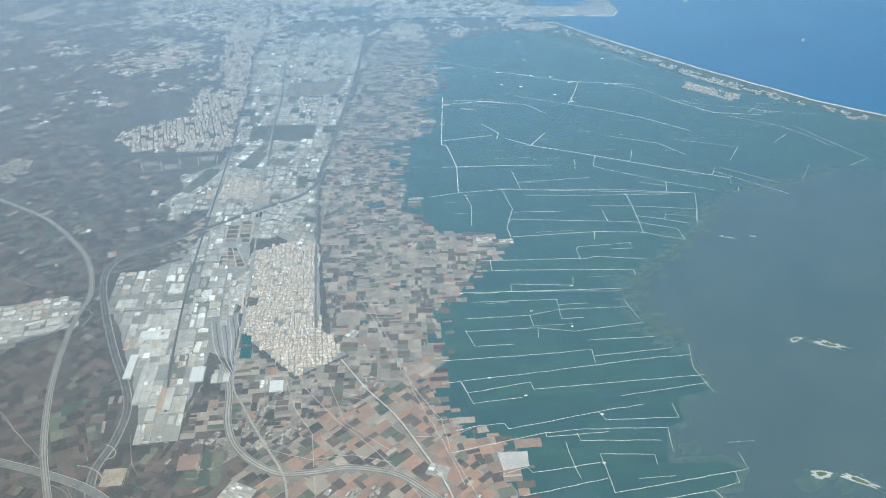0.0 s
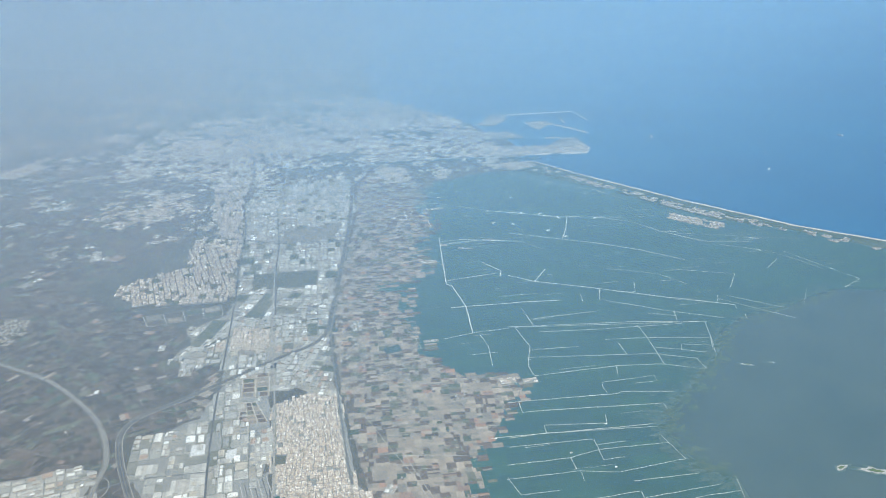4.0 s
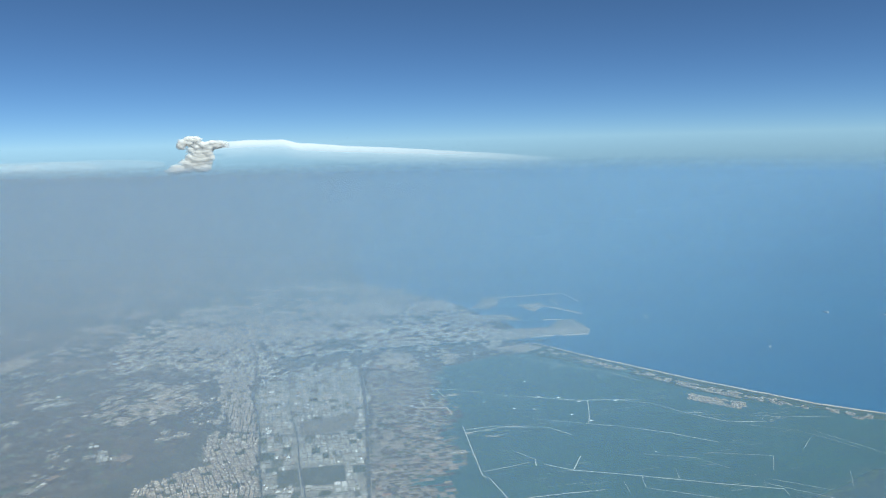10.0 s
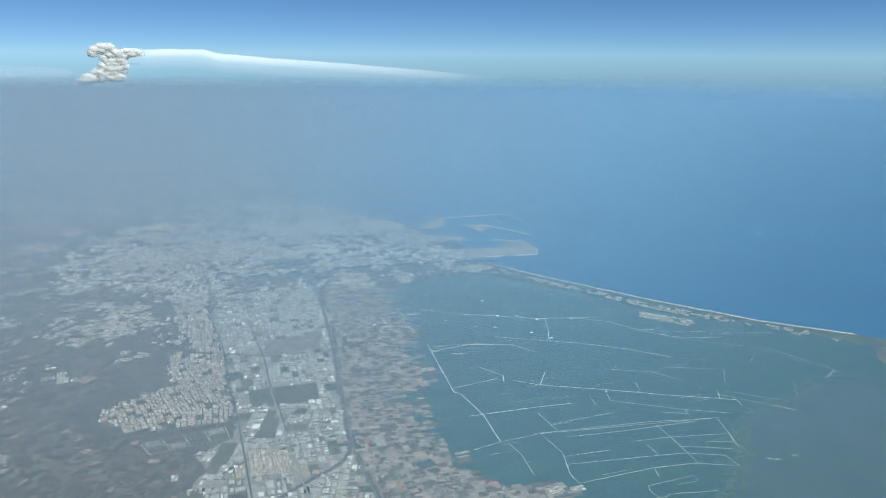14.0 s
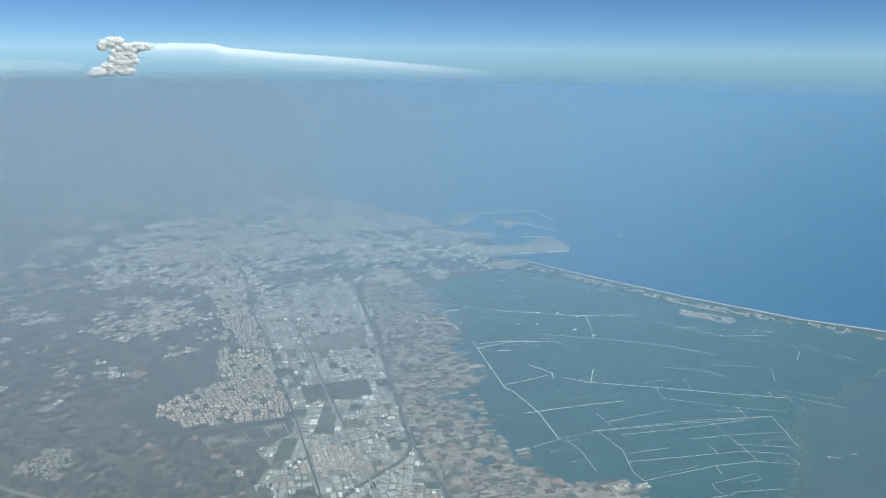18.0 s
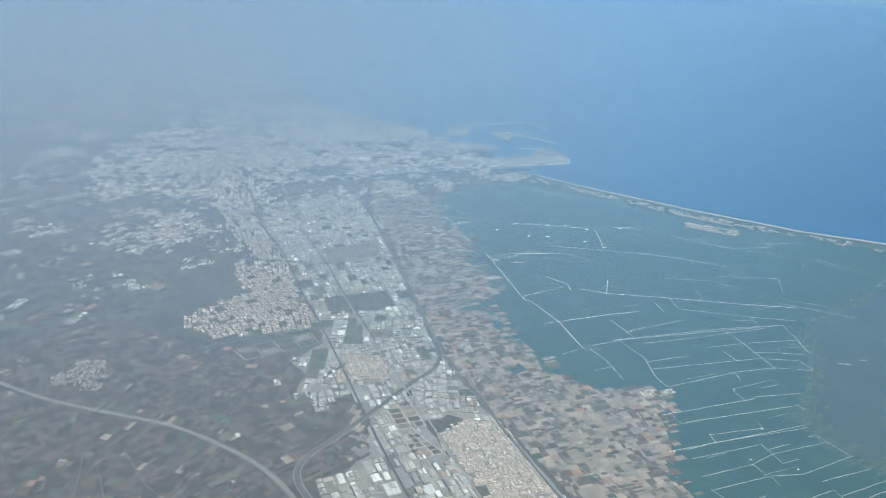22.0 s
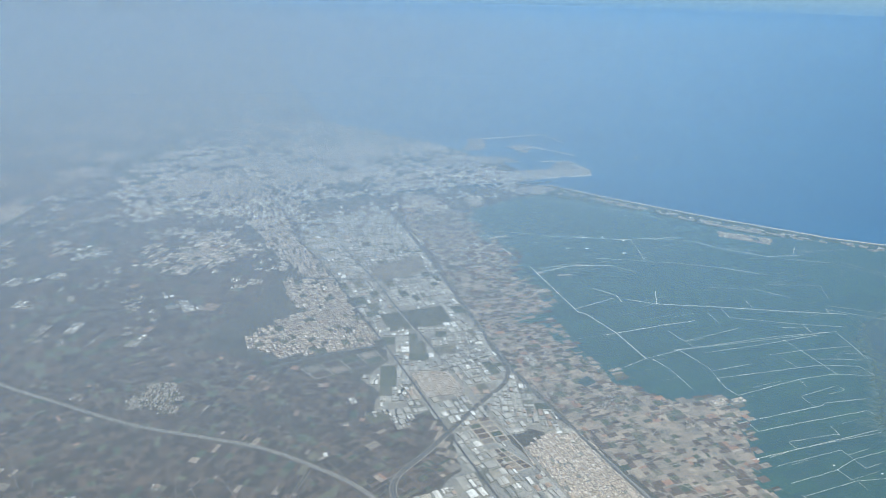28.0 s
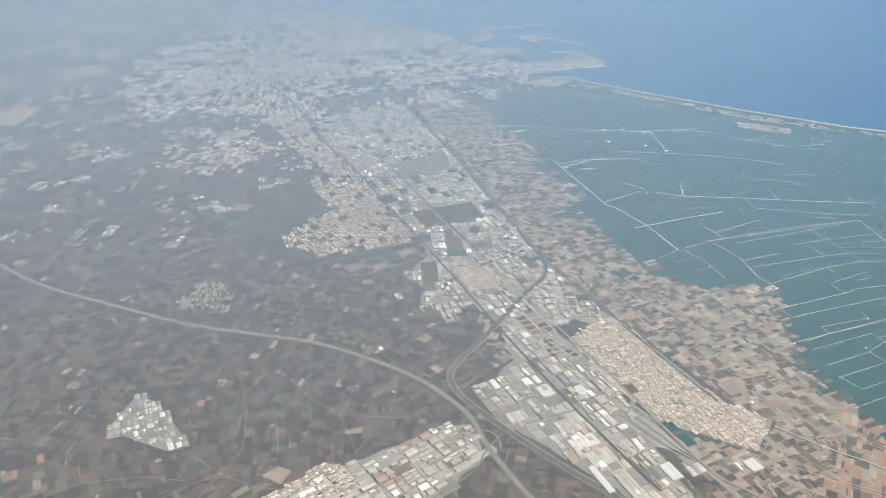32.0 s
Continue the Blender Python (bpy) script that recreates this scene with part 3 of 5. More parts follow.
def soil_of(x, y, rng):
    """Which soil a parcel has: terracotta in the south, tan beside the rice, dusky inland."""
    n = noise.noise(Vector((x * 0.03, y * 0.03, 2.2)))
    inland = min(1.0, max(0.0, (-35 - x + 25 * n) / 45)) if y < -20 else (1.0 if x < -40 or y > 0.9 * x + 130 else 0.0)
    south = min(1.0, max(0.0, (-30 - y) / 40))
    east = (1 - inland) * (1 - south)
    w = [0.01 + 0.5 * south * (1 - inland) + 0.04 * east, (0.75 - 0.25 * min(1, max(0, y / 120))) * east + 0.25 * south * (1 - inland) + 0.012 * inland + 0.08 * max(0, n) * (1 - inland), 0.02 + 0.10 * south * (1 - inland) + 0.55 * inland - 0.05 * n, 0.09 + 0.02 * inland + 0.07 * east, 0.2 + 0.06 * east + 0.2 * inland]
    north = min(1.0, max(0.0, (y - 180) / 200)) * inland * 0.35
    w = [w[0], w[1] - 0.05 * north, w[2] - 0.42 * north, w[3] - 0.03 * north, w[4] + 0.5 * north]
    return rng.choices((0, 1, 2, 3, 4), [max(0.02 - 0.014 * inland, v) for v in w])[0]


farm = [p for p in patchwork(FARM, (-33, -29, -36), 2.6, 6.8, rng, 1.15, 30) if p[1] > -52] + [p for p in patchwork(FARM, (-21, -38, 8), 2.7, 7.0, rng, 1.4, 42) if p[1] <= -52]
west = [p for p in patchwork(WEST, (22, -10, 40, 65), 2.7, 8.0, rng, 1.25, 50, BUILT[1:]) if p[1] < 330] + [p for p in patchwork(WEST, (22, -10, 40, 65), 5, 13, rng, 1.4, 60, BUILT[1:]) if p[1] >= 330]
far_plain = patchwork([(100, 600), (240, 790), (404, 860), (545, 830), (600, 900), (720, 1110), (560, 1400), (100, 1250), (-300, 950), (-330, 720), (-100, 660)], (10, 35), 14, 40, rng, 1.6, 200)
field_root = tagged(new("field_patchwork"), "patchwork of terracotta, tan and dark green fields", "fields", kind="structure")
rest, paths, count = [Batch() for _ in SOILS], Batch(), 0
for x, y, w, d, a in farm + west + far_plain:
    if not clear(SEGS, x, y, 1.4) or any(inside(q, x, y) for q in BUILT):
        continue
    soil = soil_of(x, y, rng) if y < 620 else rng.choice((1, 4, 4, 2))
    a += rng.gauss(0, 0.02)
    c, sn = math.cos(a), math.sin(a)
    gap_w, gap_d = (rng.choice((0.02, 0.03, 0.05, 0.12)) for _ in range(2))
    if rng.random() < (0.38 if x > -60 else 0.07):
        e = rect(x, y, w, d, a)
        ribbon(paths, ragged([e[0], e[1]] if rng.random() < 0.5 else [e[1], e[2]], 2, 0.12, 0.3), rng.choice((0.07, 0.09, 0.13)), 0.075)
    strips = rng.choice((1, 1, 1, 2, 2, 3)) if y > -52 and x > -60 else rng.choice((1, 1, 1, 2, 3))
    long_side = rng.random() < 0.65
    edges = sorted([0.0, 1.0] + [min(0.9, max(0.1, (k + 1) / strips + rng.uniform(-0.12, 0.12))) for k in range(strips - 1)])
    for e0, e1 in zip(edges, edges[1:]):
        kind = soil if rng.random() < 0.75 else soil_of(x, y, rng)
        mid, part_w = (e0 + e1) / 2 - 0.5, e1 - e0
        u, v, pw, pd = (0, mid * d, w - gap_w, d * part_w - gap_d) if long_side else (mid * w, 0, w * part_w - gap_w, d - gap_d)
        px, py = x + u * c - v * sn, y + u * sn + v * c
        z = 0.02 + rng.uniform(0, 0.035)
        if count < 300 and -165 < py < -62 and -70 < px < 20:
            count += 1
            bb = Batch()
            bb.slab(rect(px, py, pw, pd, a), 0, z)
            part("field", bb, SOILS_ONE[kind], field_root)
        else:
            rest[kind].slab(rect(px, py, pw, pd, a), 0, z)
for kind, name in enumerate(("terracotta_plots", "tan_plots", "dusky_plots", "green_plots", "brown_plots")):
    tagged(part(name, rest[kind], SOILS[kind], field_root), kind="stuff")
tagged(part("field_paths", paths, TRACK, field_root, "thin pale paths along field edges"), kind="stuff")
b = Batch()
b.slab(RICE[::-1], 0, 0.012, False)
tagged(part("rice_bunds", b, PADDY, label="low grassy bunds dividing the rice"), category="bunds", kind="structure")
b = Batch()
for x, y, w, d, a in plots(RICE, radians(-31), 3.5, 10, rng, 3.2):
    b.slab(rect(x, y, w - rng.uniform(0.0, 0.2), d - rng.uniform(0.02, 0.14), a + rng.gauss(0, 0.006)), 0, 0.022 + rng.uniform(0, 0.02))
bm_minor = Batch()
for x, y, w, d, a in plots(RICE, radians(-31), 4, 11, random.Random(21), 3.2):
    if noise.noise(Vector((x * 0.02, y * 0.02, 9.9))) > -0.25 and rng.random() < (0.05 if y < 0 else 0.1):
        ends = rect(x, y, w, d, a)
        if not (inside(RICE, *ends[0]) and inside(RICE, *ends[1])):
            continue
        ribbon(bm_minor, ragged([ends[0], ends[1]], 4, 0.3, 0.2), 0.05 if y < 0 else 0.09, 0.045, 0.03)
tagged(part("minor_levees", bm_minor, LEVEE, label="thin pale dividing levees in the rice"), category="levees", kind="stuff")
paddies = tagged(part("rice_paddies", b, PADDY, label="flooded rice fields of deep teal green"), category="rice fields", kind="stuff")

# dry parcels that step out into the rice
EDGE_SEGS, SHORE_SEGS = segments([RICE_EDGE]), segments([LAKE_SHORE[3:31]])
steps_out = [Batch() for _ in SOILS]
stepping = random.Random(31)
for x, y, w, d, a in plots(RICE, radians(-31), 2.6, 6.5, stepping, 2.0):
    reach = 4.5 + 9 * max(0, noise.noise(Vector((x * 0.045, y * 0.045, 6.6)))) + (3 if y > 100 else 0)
    if not clear(EDGE_SEGS, x, y, reach) and stepping.random() < 0.6:
        steps_out[soil_of(x, y, stepping)].slab(rect(x, y, w - 0.15, d - 0.12, a), 0, 0.062 + stepping.uniform(0, 0.01))
for kind, name in enumerate(("terracotta_plots", "tan_plots", "dusky_plots", "green_plots", "brown_plots")):
    if steps_out[kind].v:
        tagged(part(name, steps_out[kind], SOILS[kind], field_root), kind="stuff")
# reeds and wet flats that fray the lagoon shore
flats = [Batch(), Batch()]
for _ in range(1500):
    k = stepping.randrange(len(SHORE_SEGS))
    t, off = stepping.random(), stepping.gauss(0, 5.0)
    x0, y0, x1, y1 = SHORE_SEGS[k]
    l = math.hypot(x1 - x0, y1 - y0)
    if y0 < -100:
        continue
    cx, cy = x0 + t * (x1 - x0) - off * (y1 - y0) / l, y0 + t * (y1 - y0) + off * (x1 - x0) / l
    rx, ry, turn = stepping.uniform(0.6, 3.6), stepping.uniform(0.35, 1.3), stepping.gauss(-0.55, 0.5)
    ring = []
    for m in range(12):
        r = 1 + 0.5 * noise.noise(Vector((math.cos(m * 0.5236) + cx, math.sin(m * 0.5236) + cy, 4.4)))
        u, v = rx * r * math.cos(m * 0.5236), ry * r * math.sin(m * 0.5236)
        ring.append((cx + u * math.cos(turn) - v * math.sin(turn), cy + u * math.sin(turn) + v * math.cos(turn)))
    flats[0 if inside(LAKE_SHORE, cx, cy) else 1].slab(ring, 0, 0.07 + stepping.uniform(0, 0.006), False)
for b, mt, label in ((flats[0], REED_FLAT, "patches of flooded reeds in the shallows"), (flats[1], SHALLOW, "pools of open water among the outer rice")):
    tagged(part("shore_flats", b, mt, label=label), category="reeds", kind="stuff")

# ---- levees in the rice ----
LEVEES = []
LEVEES += [[(70, -17), (73, -19), (138, -62)], [(56, -43), (52, -55), (67, -64)], [(34, -54), (73, -77), (92, -87), (87, -94)], [(90, -91), (121, -107)], [(26, -66), (44, -75), (66, -86), (108, -106), (124, -115)],
           [(33, -69), (31, -77), (56, -87), (54, -91), (118, -127)], [(33, -69), (29, -83), (47, -92)], [(80, -115), (115, -131)], [(129, -110), (118, -121), (112, -136)], [(118, 73), (138, 66), (161, 54), (251, -18), (238, -30), (223, -41)]]
LEVEES += [[(222, 197), (238, 188), (258, 165)], [(149, 102), (188, 77), (209, 62)], [(396, 7), (385, -54), (364, -53)], [(343, -37), (319, -47)], [(402, 40), (434, 7)],
           [(357, -2), (379, 2)], [(371, 83), (403, 44), (405, 32)], [(207, 116), (215, 123), (216, 144)], [(254, 38), (256, 37), (268, 47)], [(175, 136), (209, 123)]]
LEVEES += [[(138, 63), (132, 49), (118, 31)], [(237, 228), (246, 243), (228, 263)], [(235, 258), (245, 275)], [(263, 264), (273, 285), (283, 270), (290, 254), (301, 227), (333, 174), (372, 135)], [(222, 190), (248, 178), (268, 154), (268, 131)],
           [(386, 247), (406, 246)], [(395, 311), (403, 259), (408, 229), (416, 203), (413, 162)], [(219, 94), (241, 104)], [(213, 114), (219, 94), (241, 58), (266, 14), (286, -18)], [(273, 75), (292, 45), (292, 21)]]
LEVEES += [[(227, 60), (217, 49)], [(243, 57), (229, 45), (248, 4), (264, -23)], [(250, 3), (240, -6)], [(235, 12), (245, -2)], [(306, 43), (331, 8), (308, -2)],
           [(291, -3), (280, -9)], [(286, -18), (279, -24)], [(280, -28), (273, -34)], [(294, -5), (305, -41)], [(286, -5), (296, -53)]]
LEVEES += [[(160, 55), (149, 32), (132, 17), (127, 8)], [(157, 58), (220, 10), (252, -19)], [(166, 41), (194, 20), (216, 5), (238, -10)], [(216, 5), (208, -7), (188, 8)], [(208, -7), (236, -32), (222, -43)],
           [(200, -15), (210, -28), (218, -40)], [(210, -29), (216, -25), (228, -38)], [(208, -7), (189, -32)], [(139, 24), (195, -21), (208, -40), (202, -50)], [(127, 8), (168, -15), (189, -31), (201, -50)]]
LEVEES += [[(168, -15), (162, -21)], [(190, 0), (183, -11)], [(175, 56), (215, 35)], [(182, 71), (170, 49)], [(145, 30), (170, 13)],
           [(142, -30), (146, -23), (149, -21), (175, -35), (172, -39)], [(161, -33), (171, -39)], [(98, -1), (146, -33), (149, -33), (169, -51)], [(102, -5), (97, -12), (109, -20), (156, -54), (153, -58)], [(93, -32), (97, -27), (121, -46), (126, -41)]]
LEVEES += [[(77, -23), (93, -32), (137, -64)], [(72, -28), (106, -50), (97, -63), (106, -68)], [(104, -54), (116, -61)], [(62, -37), (87, -52), (102, -57), (130, -75)], [(87, -52), (83, -59)],
           [(128, -66), (132, -69), (125, -87), (123, -86)], [(55, -44), (83, -61), (95, -73), (125, -87)], [(83, -62), (79, -67)], [(95, -81), (121, -97)], [(311, 212), (332, 174), (356, 151), (368, 123), (366, 93), (371, 58), (396, 34)]]
LEVEES += [[(274, 174), (308, 112), (320, 82), (328, 46)], [(338, 168), (316, 150), (297, 137)], [(366, 93), (375, 84)], [(374, 46), (388, 14), (387, -11), (384, -29)], [(392, 43), (410, 46)],
           [(14, -91), (23, -94), (32, -99), (31, -102), (45, -108), (66, -116), (84, -124)], [(66, -116), (65, -121), (89, -137), (93, -130)], [(6, -99), (25, -106), (41, -112), (54, -119), (81, -138), (73, -147)], [(41, -112), (40, -114), (61, -126)], [(51, -119), (49, -123), (74, -141)]]
LEVEES += [[(14, -118), (24, -121), (24, -124), (32, -128), (47, -135)], [(44, -120), (38, -131), (36, -136)], [(63, -148), (66, -144), (50, -132), (45, -141), (41, -148)], [(14, -130), (44, -142)], [(41, -148), (88, -169), (92, -162)],
           [(83, -167), (80, -171), (71, -168)], [(-2, -138), (33, -151), (70, -168), (65, -194), (54, -191)], [(56, -162), (53, -169)], [(40, -155), (38, -160)], [(34, -152), (32, -158)]]
LEVEES += [[(7, -158), (14, -161), (23, -164), (44, -168), (68, -172)], [(44, -168), (43, -176), (39, -192)], [(43, -176), (67, -181), (72, -181)], [(3, -172), (12, -173), (22, -177), (20, -184)], [(3, -179), (18, -184), (28, -186), (26, -192), (39, -192), (53, -191)],
           [(43, -162), (42, -167)], [(43, -176), (24, -173), (22, -177)], [(-4, -183), (3, -187), (13, -188)], [(1, -199), (8, -199), (33, -201), (49, -201)], [(-5, -192), (2, -192), (27, -192)]]
LEVEES += [[(22, -215), (32, -215), (46, -215)], [(47, -215), (49, -226), (37, -225)], [(32, -215), (31, -221)], [(48, -207), (33, -207)]]
for pts in LEVEES:
    b = Batch()
    ribbon(b, ragged(pts, 3, 0.35, 0.3), 0.085 if pts[0][1] < -20 else 0.16 if pts[0][1] < 90 else 0.44, 0.04, 0.05)
    tagged(part("levee", b, LEVEE, label="low pale earth levee between flooded rice fields"), category="levee", group="levees in the rice")
b = Batch()
ribbon(b, ragged([(226, 205), (192, 160), (171, 132), (172, 127), (157, 96), (136, 67)], 3, 0.3, 0.3), 0.42, 0.03, 0.06)
tagged(part("causeway", b, LEVEE, label="broad pale causeway crossing the rice fields"), category="causeway")

# ---- buildings ----
def box(walls, roofs, x, y, w, d, a, h, ridge=0.0):
    """Walls into one batch, a flat or ridged roof into another."""
    q = rect(x, y, w, d, a)
    walls.faces([(px, py, 0.0) for px, py in q] + [(px, py, h) for px, py in q], [(i, (i + 1) % 4, 4 + (i + 1) % 4, 4 + i) for i in range(4)])
    o = rect(x, y, w + 0.06, d + 0.06, a)
    if ridge:
        m0, m1 = ((o[0][0] + o[3][0]) / 2, (o[0][1] + o[3][1]) / 2), ((o[1][0] + o[2][0]) / 2, (o[1][1] + o[2][1]) / 2)
        roofs.faces([(px, py, h) for px, py in o] + [(*m0, h + ridge), (*m1, h + ridge)], [(0, 1, 5, 4), (2, 3, 4, 5), (1, 2, 5), (3, 0, 4)])
    else:
        roofs.faces([(px, py, h) for px, py in o] + [(px, py, h + 0.05) for px, py in o], [(4, 5, 6, 7)] + [(i, (i + 1) % 4, 4 + (i + 1) % 4, 4 + i) for i in range(4)])


def quarter(name, poly, ang, block, house, height, fill, rng, roof, label, without=(), gap=1.0, flat=0.5, pave=YARD, near=None, group="", one=None, singles=0, density=1.4, fray=2.5, street=0.35, base=None, trees=0.0, turns=(), cell=20, parks=0.0):
    """A built-up quarter: paved blocks between streets, with a building on most lots."""
    root = tagged(new(name), label, "buildings", kind="stuff")
    walls, roofs, yards, made = Batch(), Batch(), Batch(), 0
    crowns, greens = Batch(), Batch()
    if base:
        b = Batch()
        b.slab(ccw(ragged(poly + poly[:1], 3, fray * 0.7, 0.1)[:-1]), 0, 0.044 + 0.0007 * len(name))
        part("street_ground", b, base, root)
    for x, y, w, d, a in patchwork(poly, turns, *block, rng, 1.5, cell, without) if turns else plots(poly, ang, *block, rng, 1.5, without, fray):
        thick = density + 0.9 * noise.noise(Vector((x * 0.035, y * 0.035, 5.1))) + 0.5 * noise.noise(Vector((x * 0.11, y * 0.11, 8.1)))
        thick -= max(0.0, (y - 660) / 300)
        if rng.random() > thick or not clear(SEGS, x, y, 0.4):
            continue
        a += rng.gauss(0, 0.04)
        if parks and rng.random() < parks:
            greens.slab(rect(x, y, w - 0.2, d - 0.2, a), 0, 0.062)
            continue
        yards.slab(rect(x, y, w - street, d - street, a), 0, 0.06)
        lots = []
        e = street * 0.6
        split(-w / 2 + e, -d / 2 + e, w / 2 - e, d / 2 - e, *house, rng, lots)
        for _ in range(int(rng.random() + trees * w * d)):
            u, v = (rng.uniform(-0.5, 0.5) * w, rng.choice((-0.5, 0.5)) * d) if rng.random() < 0.5 else (rng.choice((-0.5, 0.5)) * w, rng.uniform(-0.5, 0.5) * d)
            px, py, r, h = x + u * math.cos(a) - v * math.sin(a), y + u * math.sin(a) + v * math.cos(a), rng.uniform(0.1, 0.24), rng.uniform(0.25, 0.5)
            if clear(SEGS, px, py, 0.9):
                ring = [(px + r * rng.uniform(0.7, 1.2) * math.cos(k * 1.2566), py + r * rng.uniform(0.7, 1.2) * math.sin(k * 1.2566), h * 0.55) for k in range(5)]
                crowns.faces(ring + [(px, py, h), (px, py, 0.02)], [(k, (k + 1) % 5, 5) for k in range(5)] + [((k + 1) % 5, k, 6) for k in range(5)])
        for u0, v0, u1, v1 in lots:
            if rng.random() > fill:
                continue
            u, v = (u0 + u1) / 2, (v0 + v1) / 2
            px, py = x + u * math.cos(a) - v * math.sin(a), y + u * math.sin(a) + v * math.cos(a)
            tight = 0.74 if max(u1 - u0, v1 - v0) < 1.6 else 0.55
            bw, bd = (u1 - u0) * rng.uniform(tight, 0.98), (v1 - v0) * rng.uniform(tight, 0.96)
            if not clear(SEGS, px, py, gap + 0.4 * min(bw, bd)):
                continue
            h = rng.uniform(*height) * (1.6 if rng.random() < 0.1 else 1)
            ridge = 0.0 if rng.random() < flat else 0.1 * min(bw, bd)
            if near and made < singles and near(px, py):
                made += 1
                one_wall, one_roof = Batch(), Batch()
                box(one_wall, one_roof, 0, 0, bw, bd, 0, h, ridge)
                thing = tagged(new(one[0]), one[1], one[2], group)
                thing.matrix_world = Matrix.Translation((px, py, 0.06)) @ Matrix.Rotation(a, 4, 'Z')
                part("wall", one_wall, WALL_ONE, thing)
                part("roof", one_roof, one[3], thing)
            else:
                box(walls, roofs, px, py, bw, bd, a, h, ridge)
    part("yards", yards, pave, root)
    if parks:
        part("park_plots", greens, PARK, root, "dry green plots between the blocks")
    part("walls", walls, WALLS, root)
    part("roofs", roofs, roof, root)
    if trees:
        part("street_trees", crowns, TREE, root)
    return root


quarter("town_quarter", TOWN, radians(62), (2.4, 5), (0.45, 0.95), (0.18, 0.42), 0.97, rng, TOWN_ROOF, "dense old town of terracotta and pale roofs", GAPS, 0.9, 0.45,
        near=lambda x, y: y < 30, group="houses of the town", one=("house", "rendered town house with a tiled or flat roof", "house", TOWN_ROOF_ONE), singles=280, density=2.0, fray=1.0, street=0.26, base=STREET, trees=0.1, turns=(62, 62, 54), cell=22)
quarter("factory_quarter", WORKS, radians(62), (6, 15), (1.2, 7.0), (0.3, 0.55), 0.72, rng, SHED_ROOF, "industrial estate of long grey and white sheds", [TOWN] + GAPS + HALL_PLOTS, 0.75, 0.3,
        near=lambda x, y: y < 70, group="sheds of the industrial estate", one=("warehouse", "long factory shed with a pale metal roof", "warehouse", SHED_ROOF_ONE), singles=290, density=1.5, street=0.4, base=STREET, trees=0.3)
quarter("factory_quarter_west", WORKS_WEST, radians(-18), (6, 13), (1.3, 6.5), (0.35, 0.6), 0.8, rng, SHED_ROOF, "western industrial estate of white and grey sheds", (), 1.3, 0.3, density=1.6, street=0.4, base=STREET, trees=0.1)
quarter("red_town_quarter", RED_TOWN, radians(58), (2.2, 4.5), (0.5, 1.2), (0.25, 0.7), 0.95, rng, TOWN_ROOF, "small old town of terracotta roofs", (), 1.0, 0.4, density=1.6, base=STREET, trees=0.15)
quarter("factory_quarter_north", SPRAWL, radians(58), (6, 13), (1.2, 6.5), (0.3, 0.7), 0.85, rng, SHED_ROOF, "mixed sheds and blocks beside the motorway", [TOWN, WORKS, RED_TOWN] + GAPS, 1.3, 0.5, density=1.55, fray=5, street=0.55, base=TOWN_EARTH, trees=0.08, turns=(58, 58, 40), cell=45, parks=0.1)
quarter("suburb_quarter", SUBURB, radians(55), (3.2, 8), (0.8, 2.4), (0.3, 1.0), 0.88, rng, SUBURB_ROOF, "continuous suburbs of terracotta and pale roofs", GAPS, 1.3, 0.6, density=1.3, fray=8, street=0.55, pave=CITY_GROUND, trees=0.05, turns=(57, 57, 72), cell=45, parks=0.1)
quarter("city_quarter", CITY, radians(35), (6, 16), (1.3, 5.0), (0.4, 1.4), 0.75, rng, CITY_ROOF, "distant pale city spreading to the harbour", [p for _, p in CITY_PARTS], 1.5, 0.9, pave=CITY_GROUND, density=0.85, fray=45, street=0.6, turns=(35, 8, 62), cell=90, parks=0.16)
for k, (name, outline) in enumerate(CITY_PARTS):
    quarter(name, outline, radians(30 + 11 * k), (5, 11), (1.6, 4.2), (0.6, 1.7), 0.9, rng, TOWN_ROOF if k in (1, 4) else CITY_ROOF, "dense pale blocks of the distant city", (), 1.0, 0.9, pave=CITY_GROUND, density=1.5, fray=9, street=1.0, turns=(30 + 11 * k, 52 - 7 * k), cell=60, parks=0.1)
